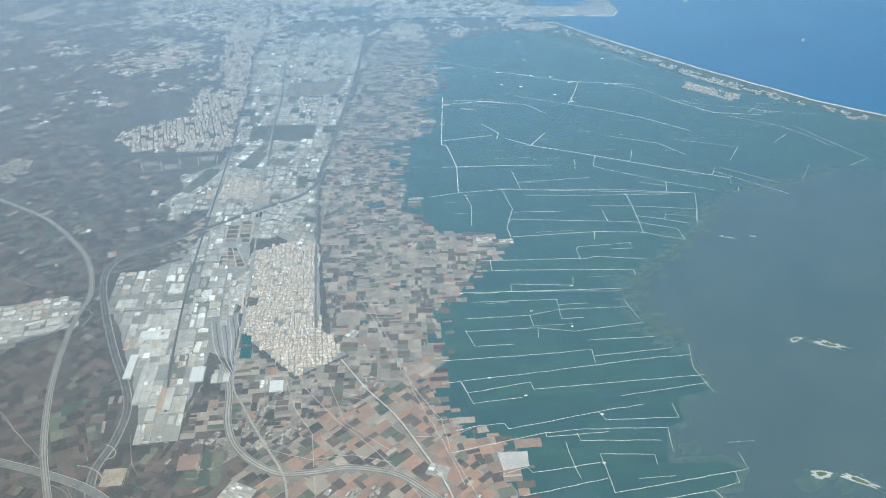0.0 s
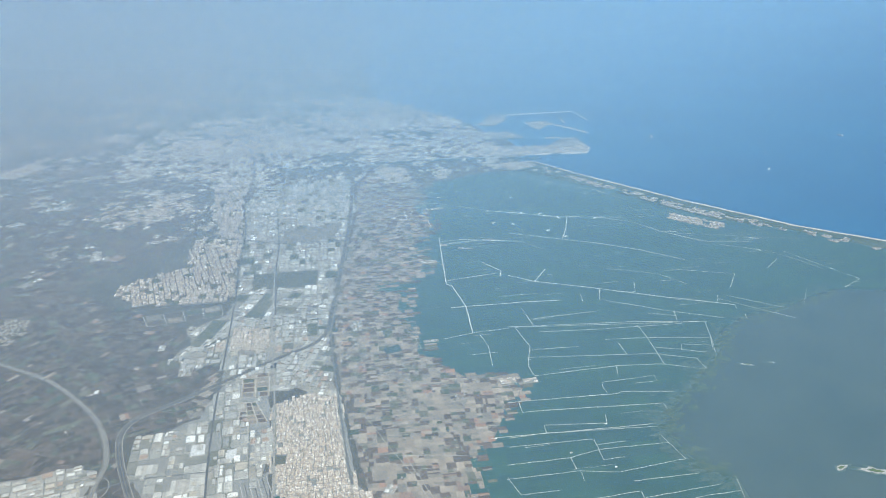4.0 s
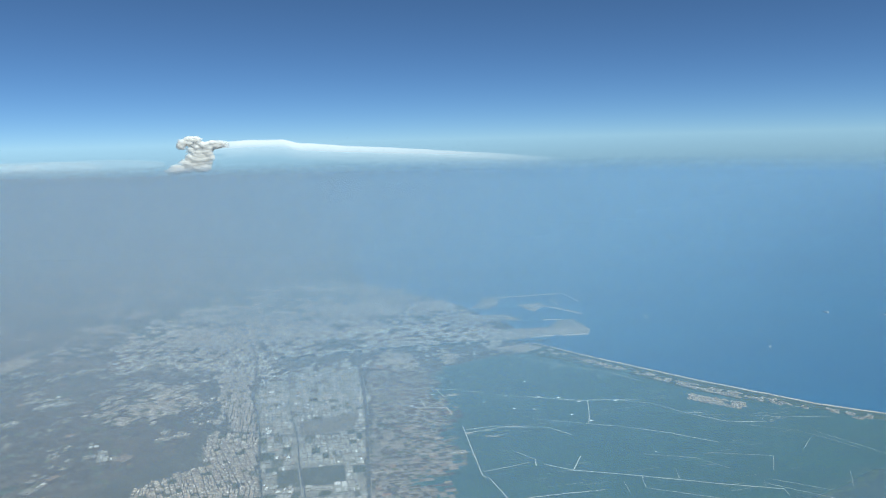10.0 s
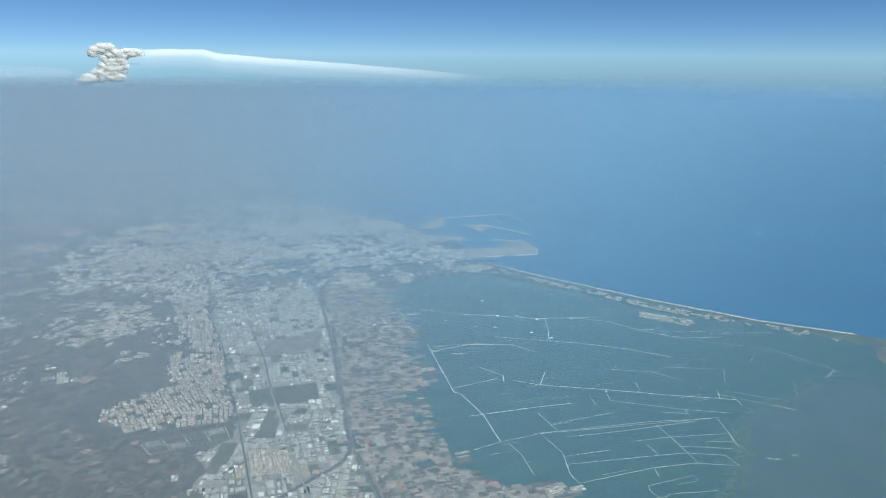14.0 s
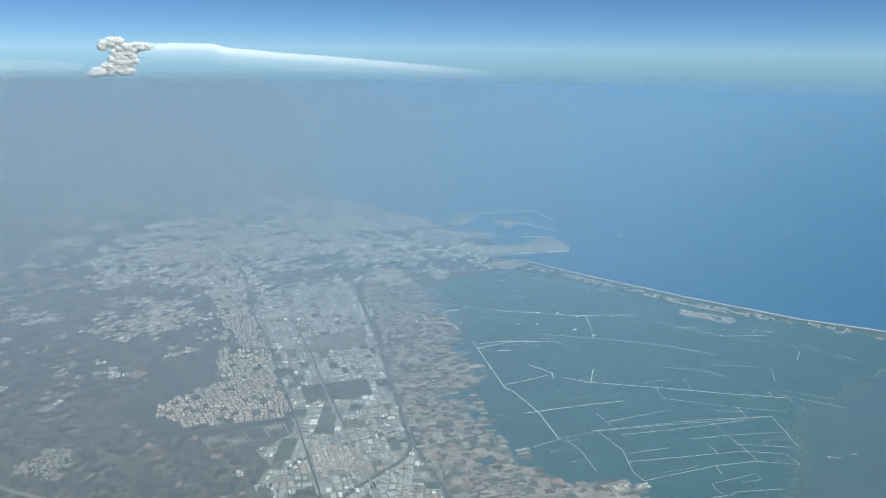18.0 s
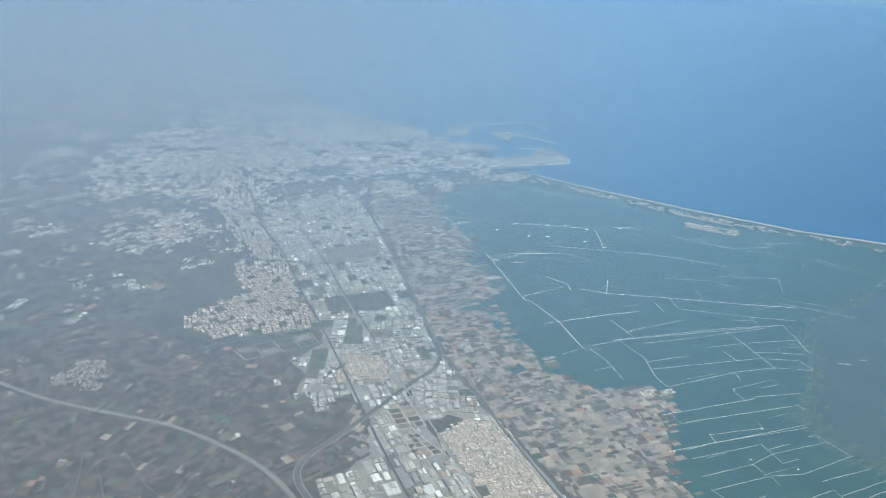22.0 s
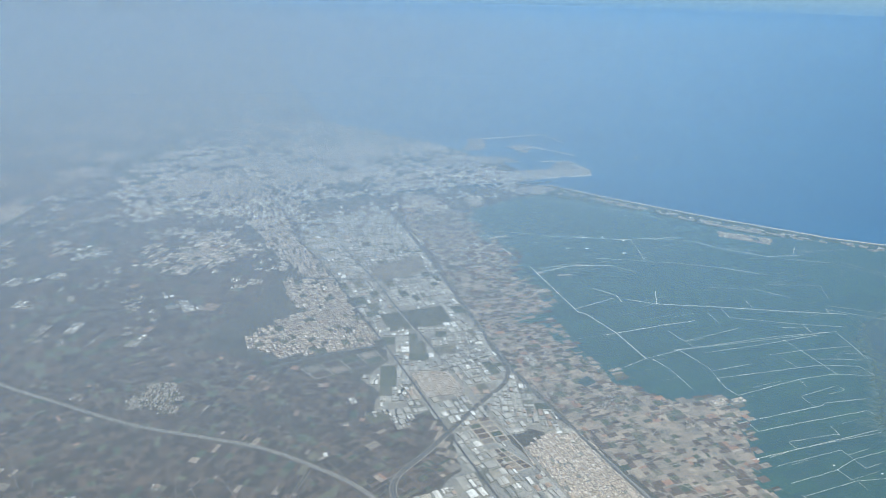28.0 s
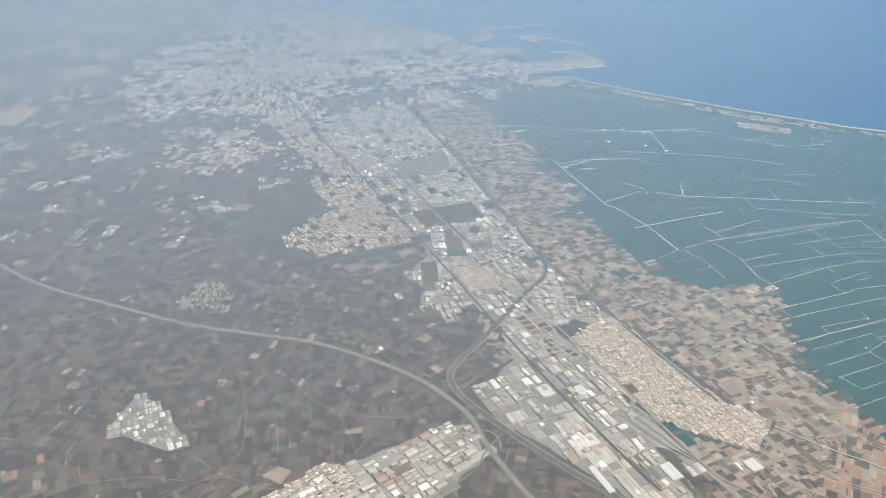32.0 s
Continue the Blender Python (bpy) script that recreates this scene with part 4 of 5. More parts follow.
for name, outline, turn, kind, label in (("river_village", [(314, 417), (337, 394), (309, 344), (281, 355)], 55, 1, "suburb of bright roofs south of the river"), ("river_village", [(350, 363), (370, 356), (347, 328), (325, 330)], 50, 1, "village of pale roofs beside the rice"),
                                         ("plain_town", [(20, 450), (55, 482), (97, 475), (130, 456), (110, 402), (79, 393), (36, 412)], 25, 0, "hazy town on the inland plain"), ("plain_sheds", [(8, 530), (30, 522), (32, 486), (6, 495)], 35, 2, "far industrial estate of pale sheds"),
                                         ("plain_sheds", [(122, 611), (149, 597), (140, 550), (121, 561)], 30, 2, "far estate of pale sheds beside the city"), ("plain_sheds", [(-47, 505), (-15, 480), (-26, 462), (-55, 489)], 25, 2, "far rows of pale sheds on the plain"),
                                         ("plain_sheds", [(-64, 384), (-50, 380), (-56, 369), (-67, 378)], 30, 2, "pale shed group among dark orchards"), ("plain_sheds", [(-106, 434), (-95, 428), (-101, 419), (-110, 426)], 20, 2, "pale shed group among dark orchards"),
                                         ("plain_sheds", [(-49, 345), (-37, 338), (-38, 323), (-52, 329)], 30, 2, "pale shed group on brown land"), ("plain_sheds", [(3, 392), (15, 384), (12, 340), (1, 346)], 65, 2, "scattered pale sheds on brown land"),
                                         ("plain_sheds", [(-67, 455), (-53, 441), (-57, 432), (-71, 446)], 30, 2, "long pale sheds on the dark plain"), ("plain_town", [(80, 705), (125, 675), (99, 653), (71, 677)], 30, 0, "hazy town at the edge of the plain"),
                                         ("coast_town", [(636, 930), (678, 935), (625, 868), (596, 874)], 30, 0, "pale town on the far coast"), ("city_outskirts", [(160, 471), (196, 445), (178, 426), (143, 447)], 45, 0, "outskirts of the city"), ("field_estate", [(-18, 162), (-1, 152), (-14, 135), (-21, 145)], 60, 2, "small estate of pale sheds at the field edge")):
    block, house, roof = ((4, 9), (1.2, 3.0), SUBURB_ROOF) if kind == 0 else ((3, 7), (0.9, 2.4), TOWN_ROOF) if kind == 1 else ((5, 12), (1.8, 5.5), ESTATE_ROOF)
    quarter(name, outline, radians(turn), block, house, (0.3, 0.8), 0.8, rng, roof, label, (), 1.0, 0.7, pave=TOWN_EARTH, density=0.5 if kind == 0 else 0.95, fray=6, street=0.6, parks=0.15)
quarter("far_suburbs", [(-60, 470), (130, 490), (150, 640), (240, 800), (120, 900), (-150, 740), (-220, 560)], radians(30), (5, 11), (1.0, 3.0), (0.3, 0.8), 0.6, rng, HAMLET_ROOF, "scattered distant suburbs fading in haze", (), 1.5, 0.8, pave=MARGIN, density=-0.1, fray=40)
quarter("inland_suburbs", [(42, 333), (76, 446), (108, 628), (208, 611), (274, 419), (252, 370), (165, 410), (92, 344)], radians(40), (4, 9), (0.9, 2.6), (0.3, 0.8), 0.7, rng, CITY_ROOF, "loose suburbs spreading inland from the city", BUILT, 1.5, 0.8, pave=MARGIN, density=0.12, fray=20)
quarter("harbour_suburbs", [(250, 400), (360, 340), (420, 305), (445, 320), (440, 350), (360, 400), (300, 440)], radians(52), (4, 9), (1.0, 2.8), (0.3, 0.8), 0.7, rng, CITY_ROOF, "loose suburbs between river and rice", (), 2.0, 0.8, pave=CITY_GROUND, density=0.3, fray=12)
quarter("estate_quarter", [(-175, 211), (-152, 221), (-150, 207), (-160, 173), (-168, 179)], radians(60), (5, 10), (1.2, 4.5), (0.25, 0.4), 0.85, rng, ESTATE_ROOF, "isolated industrial estate among orchards", (), 1.0, 0.3, pave=TOWN_EARTH, density=1.5, fray=0.6, base=STREET, trees=0.1)
quarter("west_town_quarter", [(-176, 128), (-160, 124), (-151, 122), (-133, 119), (-131, 110), (-134, 102), (-146, 92), (-176, 92)], radians(-18), (2.2, 5), (0.6, 1.4), (0.25, 0.6), 0.9, rng, TOWN_ROOF, "edge of a small town of terracotta roofs", (), 1.0, 0.4, density=1.9, fray=1.0, base=STREET, trees=0.2)
quarter("village_quarter", [(-92, 272), (-67, 277), (-58, 265), (-80, 241), (-91, 260)], radians(40), (2.5, 6), (0.8, 1.5), (0.25, 0.5), 0.6, rng, HAMLET_ROOF, "scattered village of pale houses among trees", (), 1.0, 0.4, pave=SCRUB, density=0.9, fray=4)
quarter("coast_quarter", [(424, 325), (442, 312), (438, 240), (436, 150), (442, 60), (462, -40), (450, -45), (430, 40), (425, 120), (428, 230)], radians(88), (3, 8), (0.8, 2.0), (0.3, 1.0), 0.55, rng, TOWN_ROOF, "ribbon of seaside blocks among pines", (), 1.0, 0.8, pave=CITY_GROUND, density=0.5)
quarter("seaside_village", [(398, 112), (410, 112), (420, 66), (402, 62)], radians(70), (2.5, 5), (0.7, 1.8), (0.3, 0.8), 0.8, rng, TOWN_ROOF, "white seaside village beside the rice fields", (), 1.0, 0.8, density=1.2)
quarter("mouth_village", [(404, 336), (436, 324), (442, 300), (412, 300)], radians(70), (3, 6), (1.0, 2.4), (0.3, 0.8), 0.85, rng, TOWN_ROOF, "terracotta-roofed village at the river mouth", (), 1.0, 0.8, density=2.0)
quarter("orchard_hamlets", [(-240, 160), (-120, 160), (-30, 320), (60, 520), (-60, 640), (-260, 520)], radians(30), (3, 7), (0.8, 2.4), (0.25, 0.6), 0.4, rng, HAMLET_ROOF, "scattered farmsteads and sheds on the inland plain", (), 1.5, 0.4, pave=MARGIN, density=-0.26, fray=10)
quarter("field_hamlets", FARM, radians(28), (2.5, 5), (0.6, 1.6), (0.2, 0.45), 0.5, rng, HAMLET_ROOF, "small farm sheds scattered among the fields", BUILT, 1.3, 0.4, pave=VERGE, density=-0.27, trees=0.1)

# ---- open patches and loose complexes ----
for name, outline, mt, z, label in (("scrub_patch", GAPS[0], SCRUB, 0.07, "dark fallow field between suburbs"), ("scrub_patch", GAPS[1], MARGIN, 0.07, "dark orchard remaining between suburbs"),
                                    ("scrub_patch", GAPS[5], SCRUB, 0.07, "small dark park in the town"), ("building_land", GAPS[2], BARE, 0.07, "bare tan building land"),
                                    ("building_land", GAPS[3], BARE, 0.07, "bare land with new streets laid out"), ("building_land", GAPS[6], SOIL, 0.07, "brown land with new streets laid out"),
                                    ("rail_yard_ground", GAPS[4], STREET, 0.07, "pale ballast of the railway yard"), ("quarry", [(16, -117), (25, -121), (29, -115), (20, -109)], CONCRETE, 0.09, "pale worked-out quarry at the rice edge"),
                                    ("pale_plot", [(20, -97), (24, -99), (25, -96), (22, -94)], BARE, 0.09, "pale sandy plot at the rice edge"), ("bare_plot", [(-104, -38), (-97, -42), (-93, -35), (-100, -31)], BARE, 0.09, "pale bare plot beside the motorway"),
                                    ("pale_plot", [(-154, 135), (-146, 133), (-145, 127), (-153, 125)], BARE, 0.09, "pale sports ground beside a small town"),
                                    ("green_plot", [(-89, 132), (-68, 131), (-76, 126), (-89, 129)], SOILS[3], 0.075, "dark green triangular plot beside the motorway"), ("pond", [(-59, -121), (-48, -125), (-46, -123), (-57, -119)], SHALLOW, 0.12, "narrow green pond in the stream bed"),
                                    ("reservoir", [(82, 81), (91, 78), (94, 86), (84, 87)], LAKE, 0.09, "dark irrigation reservoir among the fields")):
    b = Batch()
    b.slab(ccw(ragged(outline + outline[:1], 2.0, 0.35, 0.5)[:-1]), 0, z)
    tagged(part(name, b, mt, label=label), category="plot")


def lerp2(quad, u, v):
    (ax, ay), (bx, by), (cx, cy), (dx, dy) = quad
    return ((1 - v) * ((1 - u) * ax + u * bx) + v * ((1 - u) * dx + u * cx), (1 - v) * ((1 - u) * ay + u * by) + v * ((1 - u) * dy + u * cy))


for k, (u0, v0, u1, v1) in enumerate(((0.03, 0.03, 0.48, 0.48), (0.52, 0.03, 0.73, 0.48), (0.77, 0.03, 0.97, 0.48), (0.2, 0.52, 0.48, 0.72), (0.52, 0.52, 0.73, 0.97), (0.77, 0.52, 0.97, 0.97), (0.1, 0.78, 0.48, 0.97))):
    quad = [(-76, -40), (-61, -48), (-69, -63), (-84, -54)]
    b = Batch()
    b.slab(ccw([lerp2(quad, u0, v0), lerp2(quad, u1, v0), lerp2(quad, u1, v1), lerp2(quad, u0, v1)]), 0, 0.072)
    tagged(part("vegetable_plot", b, SOILS_ONE[0 if k == 0 else 3], label="reddish bare plot beside dark green plots" if k == 0 else "dark green vegetable plot with pale edges"), category="plot", group="vegetable plots")


for quad, nu, nv in ((GAPS[2], 2, 5), (GAPS[3], 3, 5), (GAPS[6], 4, 2)):
    root = tagged(new("street_grid"), "new pale streets laid out on bare land", "streets", kind="structure")
    for k in range(nu * nv):
        u, v, m = k % nu, k // nu, 0.12
        b = Batch()
        b.slab(ccw([lerp2(quad, (u + p) / nu, (v + q) / nv) for p, q in ((m, m), (1 - m, m), (1 - m, 1 - m), (m, 1 - m))]), 0, 0.076)
        part("building_plot", b, SOILS_ONE[(1, 4, 3, 1, 4)[k % 5]], root)
    for k in range(nu + 1):
        b = Batch()
        ribbon(b, [lerp2(quad, k / nu, j / 6) for j in range(7)], 0.42, 0.085)
        part("street", b, TRACK, root)
    for k in range(nv + 1):
        b = Batch()
        ribbon(b, [lerp2(quad, j / 6, k / nv) for j in range(7)], 0.25, 0.09)
        part("street", b, TRACK, root)
yard = tagged(new("rail_yard"), "fan of parallel sidings in the railway yard", "sidings", kind="structure")
for k in range(7):
    b = Batch()
    ribbon(b, smooth([(-42 + 0.4 * k, -8), (-42 + 1.1 * k, 2), (-40.5 + 2.0 * k, 13), (-35 + 2.0 * k, 30 - 0.2 * k)]), 0.35, 0.10)
    part("siding", b, ASPHALT if k % 2 else CONCRETE, yard)


for k, (x, y, w, d) in enumerate(HALLS):
    hall = tagged(new("factory_hall"), "large factory hall with a pale ribbed metal roof" if k % 3 else "large white factory hall in a paved yard", "factory", "large halls of the works")
    b = Batch()
    b.slab(rect(0, 0, w + 0.7, d + 0.7, 0), 0, 0.066)
    part("yard", b, YARD, hall)
    bays = max(1, round(d / 2.2))
    for n in range(bays):
        v = (n + 0.5) / bays * d - d / 2
        b_wall, b_roof = Batch(), Batch()
        box(b_wall, b_roof, 0, v, w * 0.97, d / bays - 0.07, 0, 0.42 + 0.05 * (k % 3), 0.12)
        part("wall", b_wall, WALL_ONE, hall)
        part("roof", b_roof, PALE_METAL if k in (0, 2, 3, 7, 8, 10) else SHED_ROOF_ONE, hall)
    hall.matrix_world = pose(x, y, 0, 0, 0, 60)
for outline, mt, label in (([(-31, 6), (-27, 3), (-31, -4), (-35, -1)], POOL, "teal sports pitch beside the old town"), ([(-27, 14), (-23, 12), (-27, 5), (-30, 8)], POOL, "teal sports ground with trees"), ([(29, 65), (33, 62), (30, 57), (26, 61)], POOL, "small teal pool in the town")):
    b = Batch()
    b.slab(ccw(outline), 0, 0.13)
    tagged(part("sports_pitch", b, mt, label=label), category="pitch")


def complex_of_sheds(x, y, w, d, turn, n, material, label):
    """A yard with a few sheds of its own."""
    root = tagged(new("shed_complex"), label, "sheds", "sheds among the fields")
    b = Batch()
    b.slab(rect(0, 0, w, d, 0), 0, 0.08)
    part("yard", b, YARD, root)
    lots = []
    split(-w / 2 + 0.2, -d / 2 + 0.2, w / 2 - 0.2, d / 2 - 0.2, 0.9 * max(w, d) / n, 1.3 * max(w, d) / n, rng, lots)
    for u0, v0, u1, v1 in lots:
        if rng.random() < 0.75:
            bw, br = Batch(), Batch()
            box(bw, br, (u0 + u1) / 2, (v0 + v1) / 2, (u1 - u0) * 0.8, (v1 - v0) * 0.7, 0, rng.uniform(0.3, 0.5), 0.06)
            shed = part("shed", bw, WALL_ONE, root)
            part("roof", br, material, shed)
    root.matrix_world = pose(x, y, 0, 0, 0, turn)


for row in ((19, 90, 6, 13, 60, 1), (-33, -24, 7, 6, 62, 3), (-53, -1, 5, 4, 62, 2), (-46, -5, 5, 4, 62, 2), (-2, -49, 4, 3, 30, 3), (13, -15, 6, 5, 30, 3), (-66, -70, 11, 9, -60, 6), (-59, -82, 6, 4, -60, 4),
            (-3, -103, 8, 6, -55, 4), (1, -121, 2.4, 1.8, 30, 2), (-45, -149, 13, 10, -60, 5), (-27, -131, 3, 1.6, 30, 2), (-37, -127, 3, 2, -60, 1), (-40, -88, 3, 2, 30, 3), (-36, -99, 4, 2, 30, 3),
            (-56, -99, 4, 3, -60, 4), (-135, -40, 4, 3, -60, 1), (-122, -82, 5, 2.4, -70, 1), (-127, -92, 7, 8, -70, 2), (-57, 152, 4, 3, 60, 1), (-12, 176, 7, 4, 60, 3), (113, 14, 9, 6, -30, 6), (122, 6, 8, 5, -32, 4),
            (111, 76, 9, 3, -28, 4), (226, 173, 12, 2.5, -50, 7), (253, 175, 6, 2.5, -40, 1), (218, 190, 6, 4, -40, 5), (192, 160, 3, 3, 40, 3), (187, 172, 10, 5, -30, 6), (272, 262, 12, 5, -35, 6), (90, 122, 14, 6, 55, 5)):
    complex_of_sheds(*row, TOWN_ROOF_ONE if row[0] in (113, 122) else COMPLEX_ROOF, "yard with a few low sheds among fields")

# ---- country tracks and water courses ----
TRACKS = [[(-144, 50), (-140, 24), (-132, 0)], [(-139, 3), (-135, -15), (-137, -23), (-132, -38), (-128, -59), (-126, -79)], [(-126, 40), (-124, 19), (-119, -4)], [(-49, -55), (-38, -71), (-24, -78), (-14, -90)],
          [(-91, -56), (-87, -75), (-82, -88), (-77, -90), (-64, -85)], [(-77, -89), (-81, -101), (-78, -113), (-65, -124)], [(-11, -36), (-18, -62), (-11, -86)], [(32, 0), (24, -29), (17, -49), (14, -73), (13, -83)],
          [(-21, -35), (-20, -58), (-17, -75), (-15, -93)], [(-24, -21), (-30, -45), (-31, -60), (-38, -74), (-55, -108), (-64, -125), (-60, -132), (-61, -143)]]
TRACKS += [[(-87, -19), (-91, -33), (-91, -41)], [(-124, 23), (-121, 5), (-117, -13)], [(-11, -48), (-5, -56), (3, -54)], [(-163, 167), (-163, 148), (-160, 132), (-155, 123)], [(-163, 149), (-148, 153), (-128, 173), (-112, 196)],
           [(-99, 183), (-107, 153), (-107, 134), (-94, 112)], [(-107, 134), (-122, 111), (-131, 109)], [(-107, 134), (-91, 141), (-71, 150)], [(-147, 309), (-152, 274), (-162, 244)], [(-189, 239), (-187, 226), (-184, 216)]]
TRACKS += [[(102, 128), (92, 103), (79, 85), (76, 64), (82, 60)], [(55, 88), (75, 87), (79, 85)], [(45, 70), (42, 42), (49, 31), (70, 31), (90, 39)], [(19, 27), (31, 25), (47, 20)], [(37, 40), (31, 12), (26, -15), (21, -31)],
           [(35, 17), (78, -12)], [(29, 2), (54, -20)], [(119, 101), (104, 81), (101, 73)], [(27, -10), (37, -17)], [(-98, -55), (-93, -74), (-85, -86), (-77, -90)], [(-77, -109), (-93, -119), (-92, -129)]]
TRACKS += [[(-27, -114), (-31, -128), (-37, -129)], [(-56, -132), (-57, -146), (-58, -154)], [(-50, -101), (-45, -113), (-28, -115)], [(6, -99), (2, -118), (-1, -128), (6, -141)],
           [(-58, -154), (-52, -128), (-44, -126), (-29, -123), (-15, -109), (-15, -101)], [(-6, -142), (-8, -154), (-11, -159), (-9, -172), (-7, -182)], [(13, -83), (6, -99)], [(22, -94), (10, -92), (0, -84)]]
TRACKS += [[(-94, -62), (-89, -72), (-86, -84), (-79, -91)], [(-74, -86), (-80, -97), (-81, -107), (-75, -117)], [(-140, -51), (-130, -56), (-128, -59)], [(-160, -64), (-150, -71), (-141, -81), (-138, -86), (-141, -88)],
           [(-128, -59), (-127, -71), (-126, -80)], [(-51, -123), (-46, -120), (-28, -115), (-17, -108)], [(15, -58), (11, -74), (7, -92), (1, -114)], [(-162, 150), (-182, 145), (-188, 137)], [(-142, 138), (-123, 158), (-112, 185)],
           [(-104, 133), (-95, 114), (-90, 107)], [(-103, 134), (-86, 142), (-69, 149)], [(-130, 111), (-109, 115), (-95, 115), (-75, 127)], [(-95, 115), (-103, 101)], [(-174, 158), (-183, 174), (-199, 190)],
           [(-162, 150), (-186, 158), (-200, 169)], [(-109, 152), (-117, 142), (-133, 134)], [(-95, 114), (-69, 115), (-45, 113)]]
for pts in TRACKS:
    b = Batch()
    ribbon(b, ragged(pts, 4, 0.5, 0.15), 0.2, 0.112 + 0.0007 * (pts[0][0] % 9))
    tagged(part("country_track", b, LANE if pts[0][0] < -60 else TRACK, label="narrow pale farm track between fields"), category="track", group="tracks among the fields")
for pts, width, mt, label in (([(-84, -137), (-68, -132), (-61, -131), (-61, -126), (-50, -125), (-39, -121), (-27, -116), (-22, -108)], 1.3, SCRUB, "winding stream bed choked with reeds"),
                              ([(5, 159), (19, 162), (47, 157), (67, 150), (80, 145)], 1.8, SCRUB, "dark ravine winding between suburbs")):
    b = Batch()
    ribbon(b, ragged(smooth(pts), 2, 0.5, 0.2), width, 0.118)
    tagged(part("stream_bed", b, mt, label=label), category="stream", kind="structure")
b = Batch()
b.slab(ragged([(424, 318), (447, 312), (444.5, 240), (445.5, 130), (453.5, 25), (473, -47), (502, -195), (470, -190), (455, -46), (444, 26), (424, 77), (421, 130), (424, 184), (419, 237), (410, 300)], 6, 1.5, 0.08)[::-1], 0, 0.04)
tagged(part("pine_strip", b, PINE, label="dark coastal pine woods behind the beach"), category="woods", kind="stuff")

# ---- harbour ----
def pier(name, outline, top, material, label):
    b = Batch()
    b.slab(outline, -0.7, top)
    return tagged(part(name, b, material, label=label), category="quay")


def bank(name, line, width, height, label):
    b = Batch()
    ribbon(b, line, width, -0.7, height + 0.7, 0, 0.8)
    return tagged(part(name, b, CONCRETE, label=label), category="breakwater")


bank("breakwater", [(585, 522), (601, 510), (640, 486), (685, 459), (655, 408)], 1.7, 0.4, "long angled outer breakwater of pale concrete")
bank("breakwater", [(638, 442), (619, 415)], 1.2, 0.4, "short inner breakwater of pale concrete")
bank("breakwater", [(604, 430), (602, 390), (597, 360)], 3.0, 0.4, "narrow breakwater strip beyond the central quay")
bank("breakwater", [(540, 378), (554, 366)], 1.2, 0.5, "short thin mole at the quay corner")
bank("breakwater", [(462, 341), (490, 322)], 1.0, 0.5, "low training wall at the river mouth")
bank("breakwater", [(497, 315), (520, 298), (539, 309), (565, 351), (551, 363)], 0.9, 0.7, "pale rim wall round the end of the quay")
pier("quay", ccw([(457, 396), (514, 350), (551, 361), (565, 350), (539, 308), (518, 298), (486, 327), (431, 349), (440, 372)]), 0.3, QUAY, "broad southern quay of grey concrete")
pier("quay", ccw([(585, 457), (612, 443), (603, 421), (592, 424), (566, 412), (572, 432)]), 0.3, QUAY, "central grey quay reaching into the harbour")
pier("quay", ccw([(480, 470), (502, 463), (532, 430), (524, 397), (494, 417), (470, 440)]), 0.3, QUAY, "inner harbour mole crowded with sheds")
pier("quay", ccw([(530, 490), (552, 500), (590, 522), (603, 508), (569, 478), (540, 470)]), 0.3, QUAY, "grey quay at the root of the outer breakwater")
b_w, b_r = Batch(), Batch()
for poly, n in (([(440, 355), (486, 330), (518, 302), (540, 311), (560, 348), (514, 345), (470, 380)], 460), ([(585, 452), (608, 440), (598, 424), (572, 418)], 70), ([(482, 465), (502, 458), (528, 428), (520, 402), (494, 420)], 150), ([(540, 488), (590, 515), (600, 507), (566, 480)], 80), ([(360, 445), (385, 430), (385, 395), (365, 395)], 90)):
    for k in range(n):
        x, y = rng.uniform(min(p[0] for p in poly), max(p[0] for p in poly)), rng.uniform(min(p[1] for p in poly), max(p[1] for p in poly))
        if inside(poly, x, y):
            box(b_w, b_r, x, y, rng.uniform(1.2, 6), rng.uniform(0.8, 2.2), radians(-33 + rng.choice((0, 0, 0, 90))), 0.3 + rng.uniform(0.2, 0.6))
sheds = tagged(new("harbour_sheds"), "container stacks and sheds on the quays", "sheds", kind="stuff")
part("walls", b_w, WALLS, sheds)
part("roofs", b_r, HARBOUR_ROOF, sheds)


for x, y in ((300, 226), (354, 255), (341, 239), (277, 229), (282, 200), (317, 203), (328, 190), (292, 187), (302, 157), (331, 171), (400, 200), (353, 150), (302, 138), (261, 276), (229, 267), (294, 286), (298, 302),
             (319, 288), (374, 284), (72, -19), (97, -70), (120, -46), (44, -75), (49, -92), (66, -118), (90, -50), (48, -136), (161, 54), (138, 22), (216, 6), (240, 54), (283, 70), (36, -152), (20, -171)):
    hut = tagged(new("farm_hut"), "small white farm hut on a levee in the rice", "hut", "farm huts in the rice")
    big = 1.0 if y > 100 else 0.4
    b = Batch()
    b.slab(rect(0, 0, 3.2 * big, 1.6 * big, 0), 0, 0.09)
    part("pad", b, LEVEE, hut)
    b_wall, b_roof = Batch(), Batch()
    box(b_wall, b_roof, -0.4 * big, 0.1, 1.4 * big, 0.9 * big, 0, 0.09 + 0.3 * big, 0.1)
    part("wall", b_wall, WHITE, hut)
    part("roof", b_roof, WHITE if x % 3 else TOWN_ROOF_ONE, hut)
    hut.matrix_world = pose(x, y, 0, 0, 0, -35 + (x * 7) % 30)


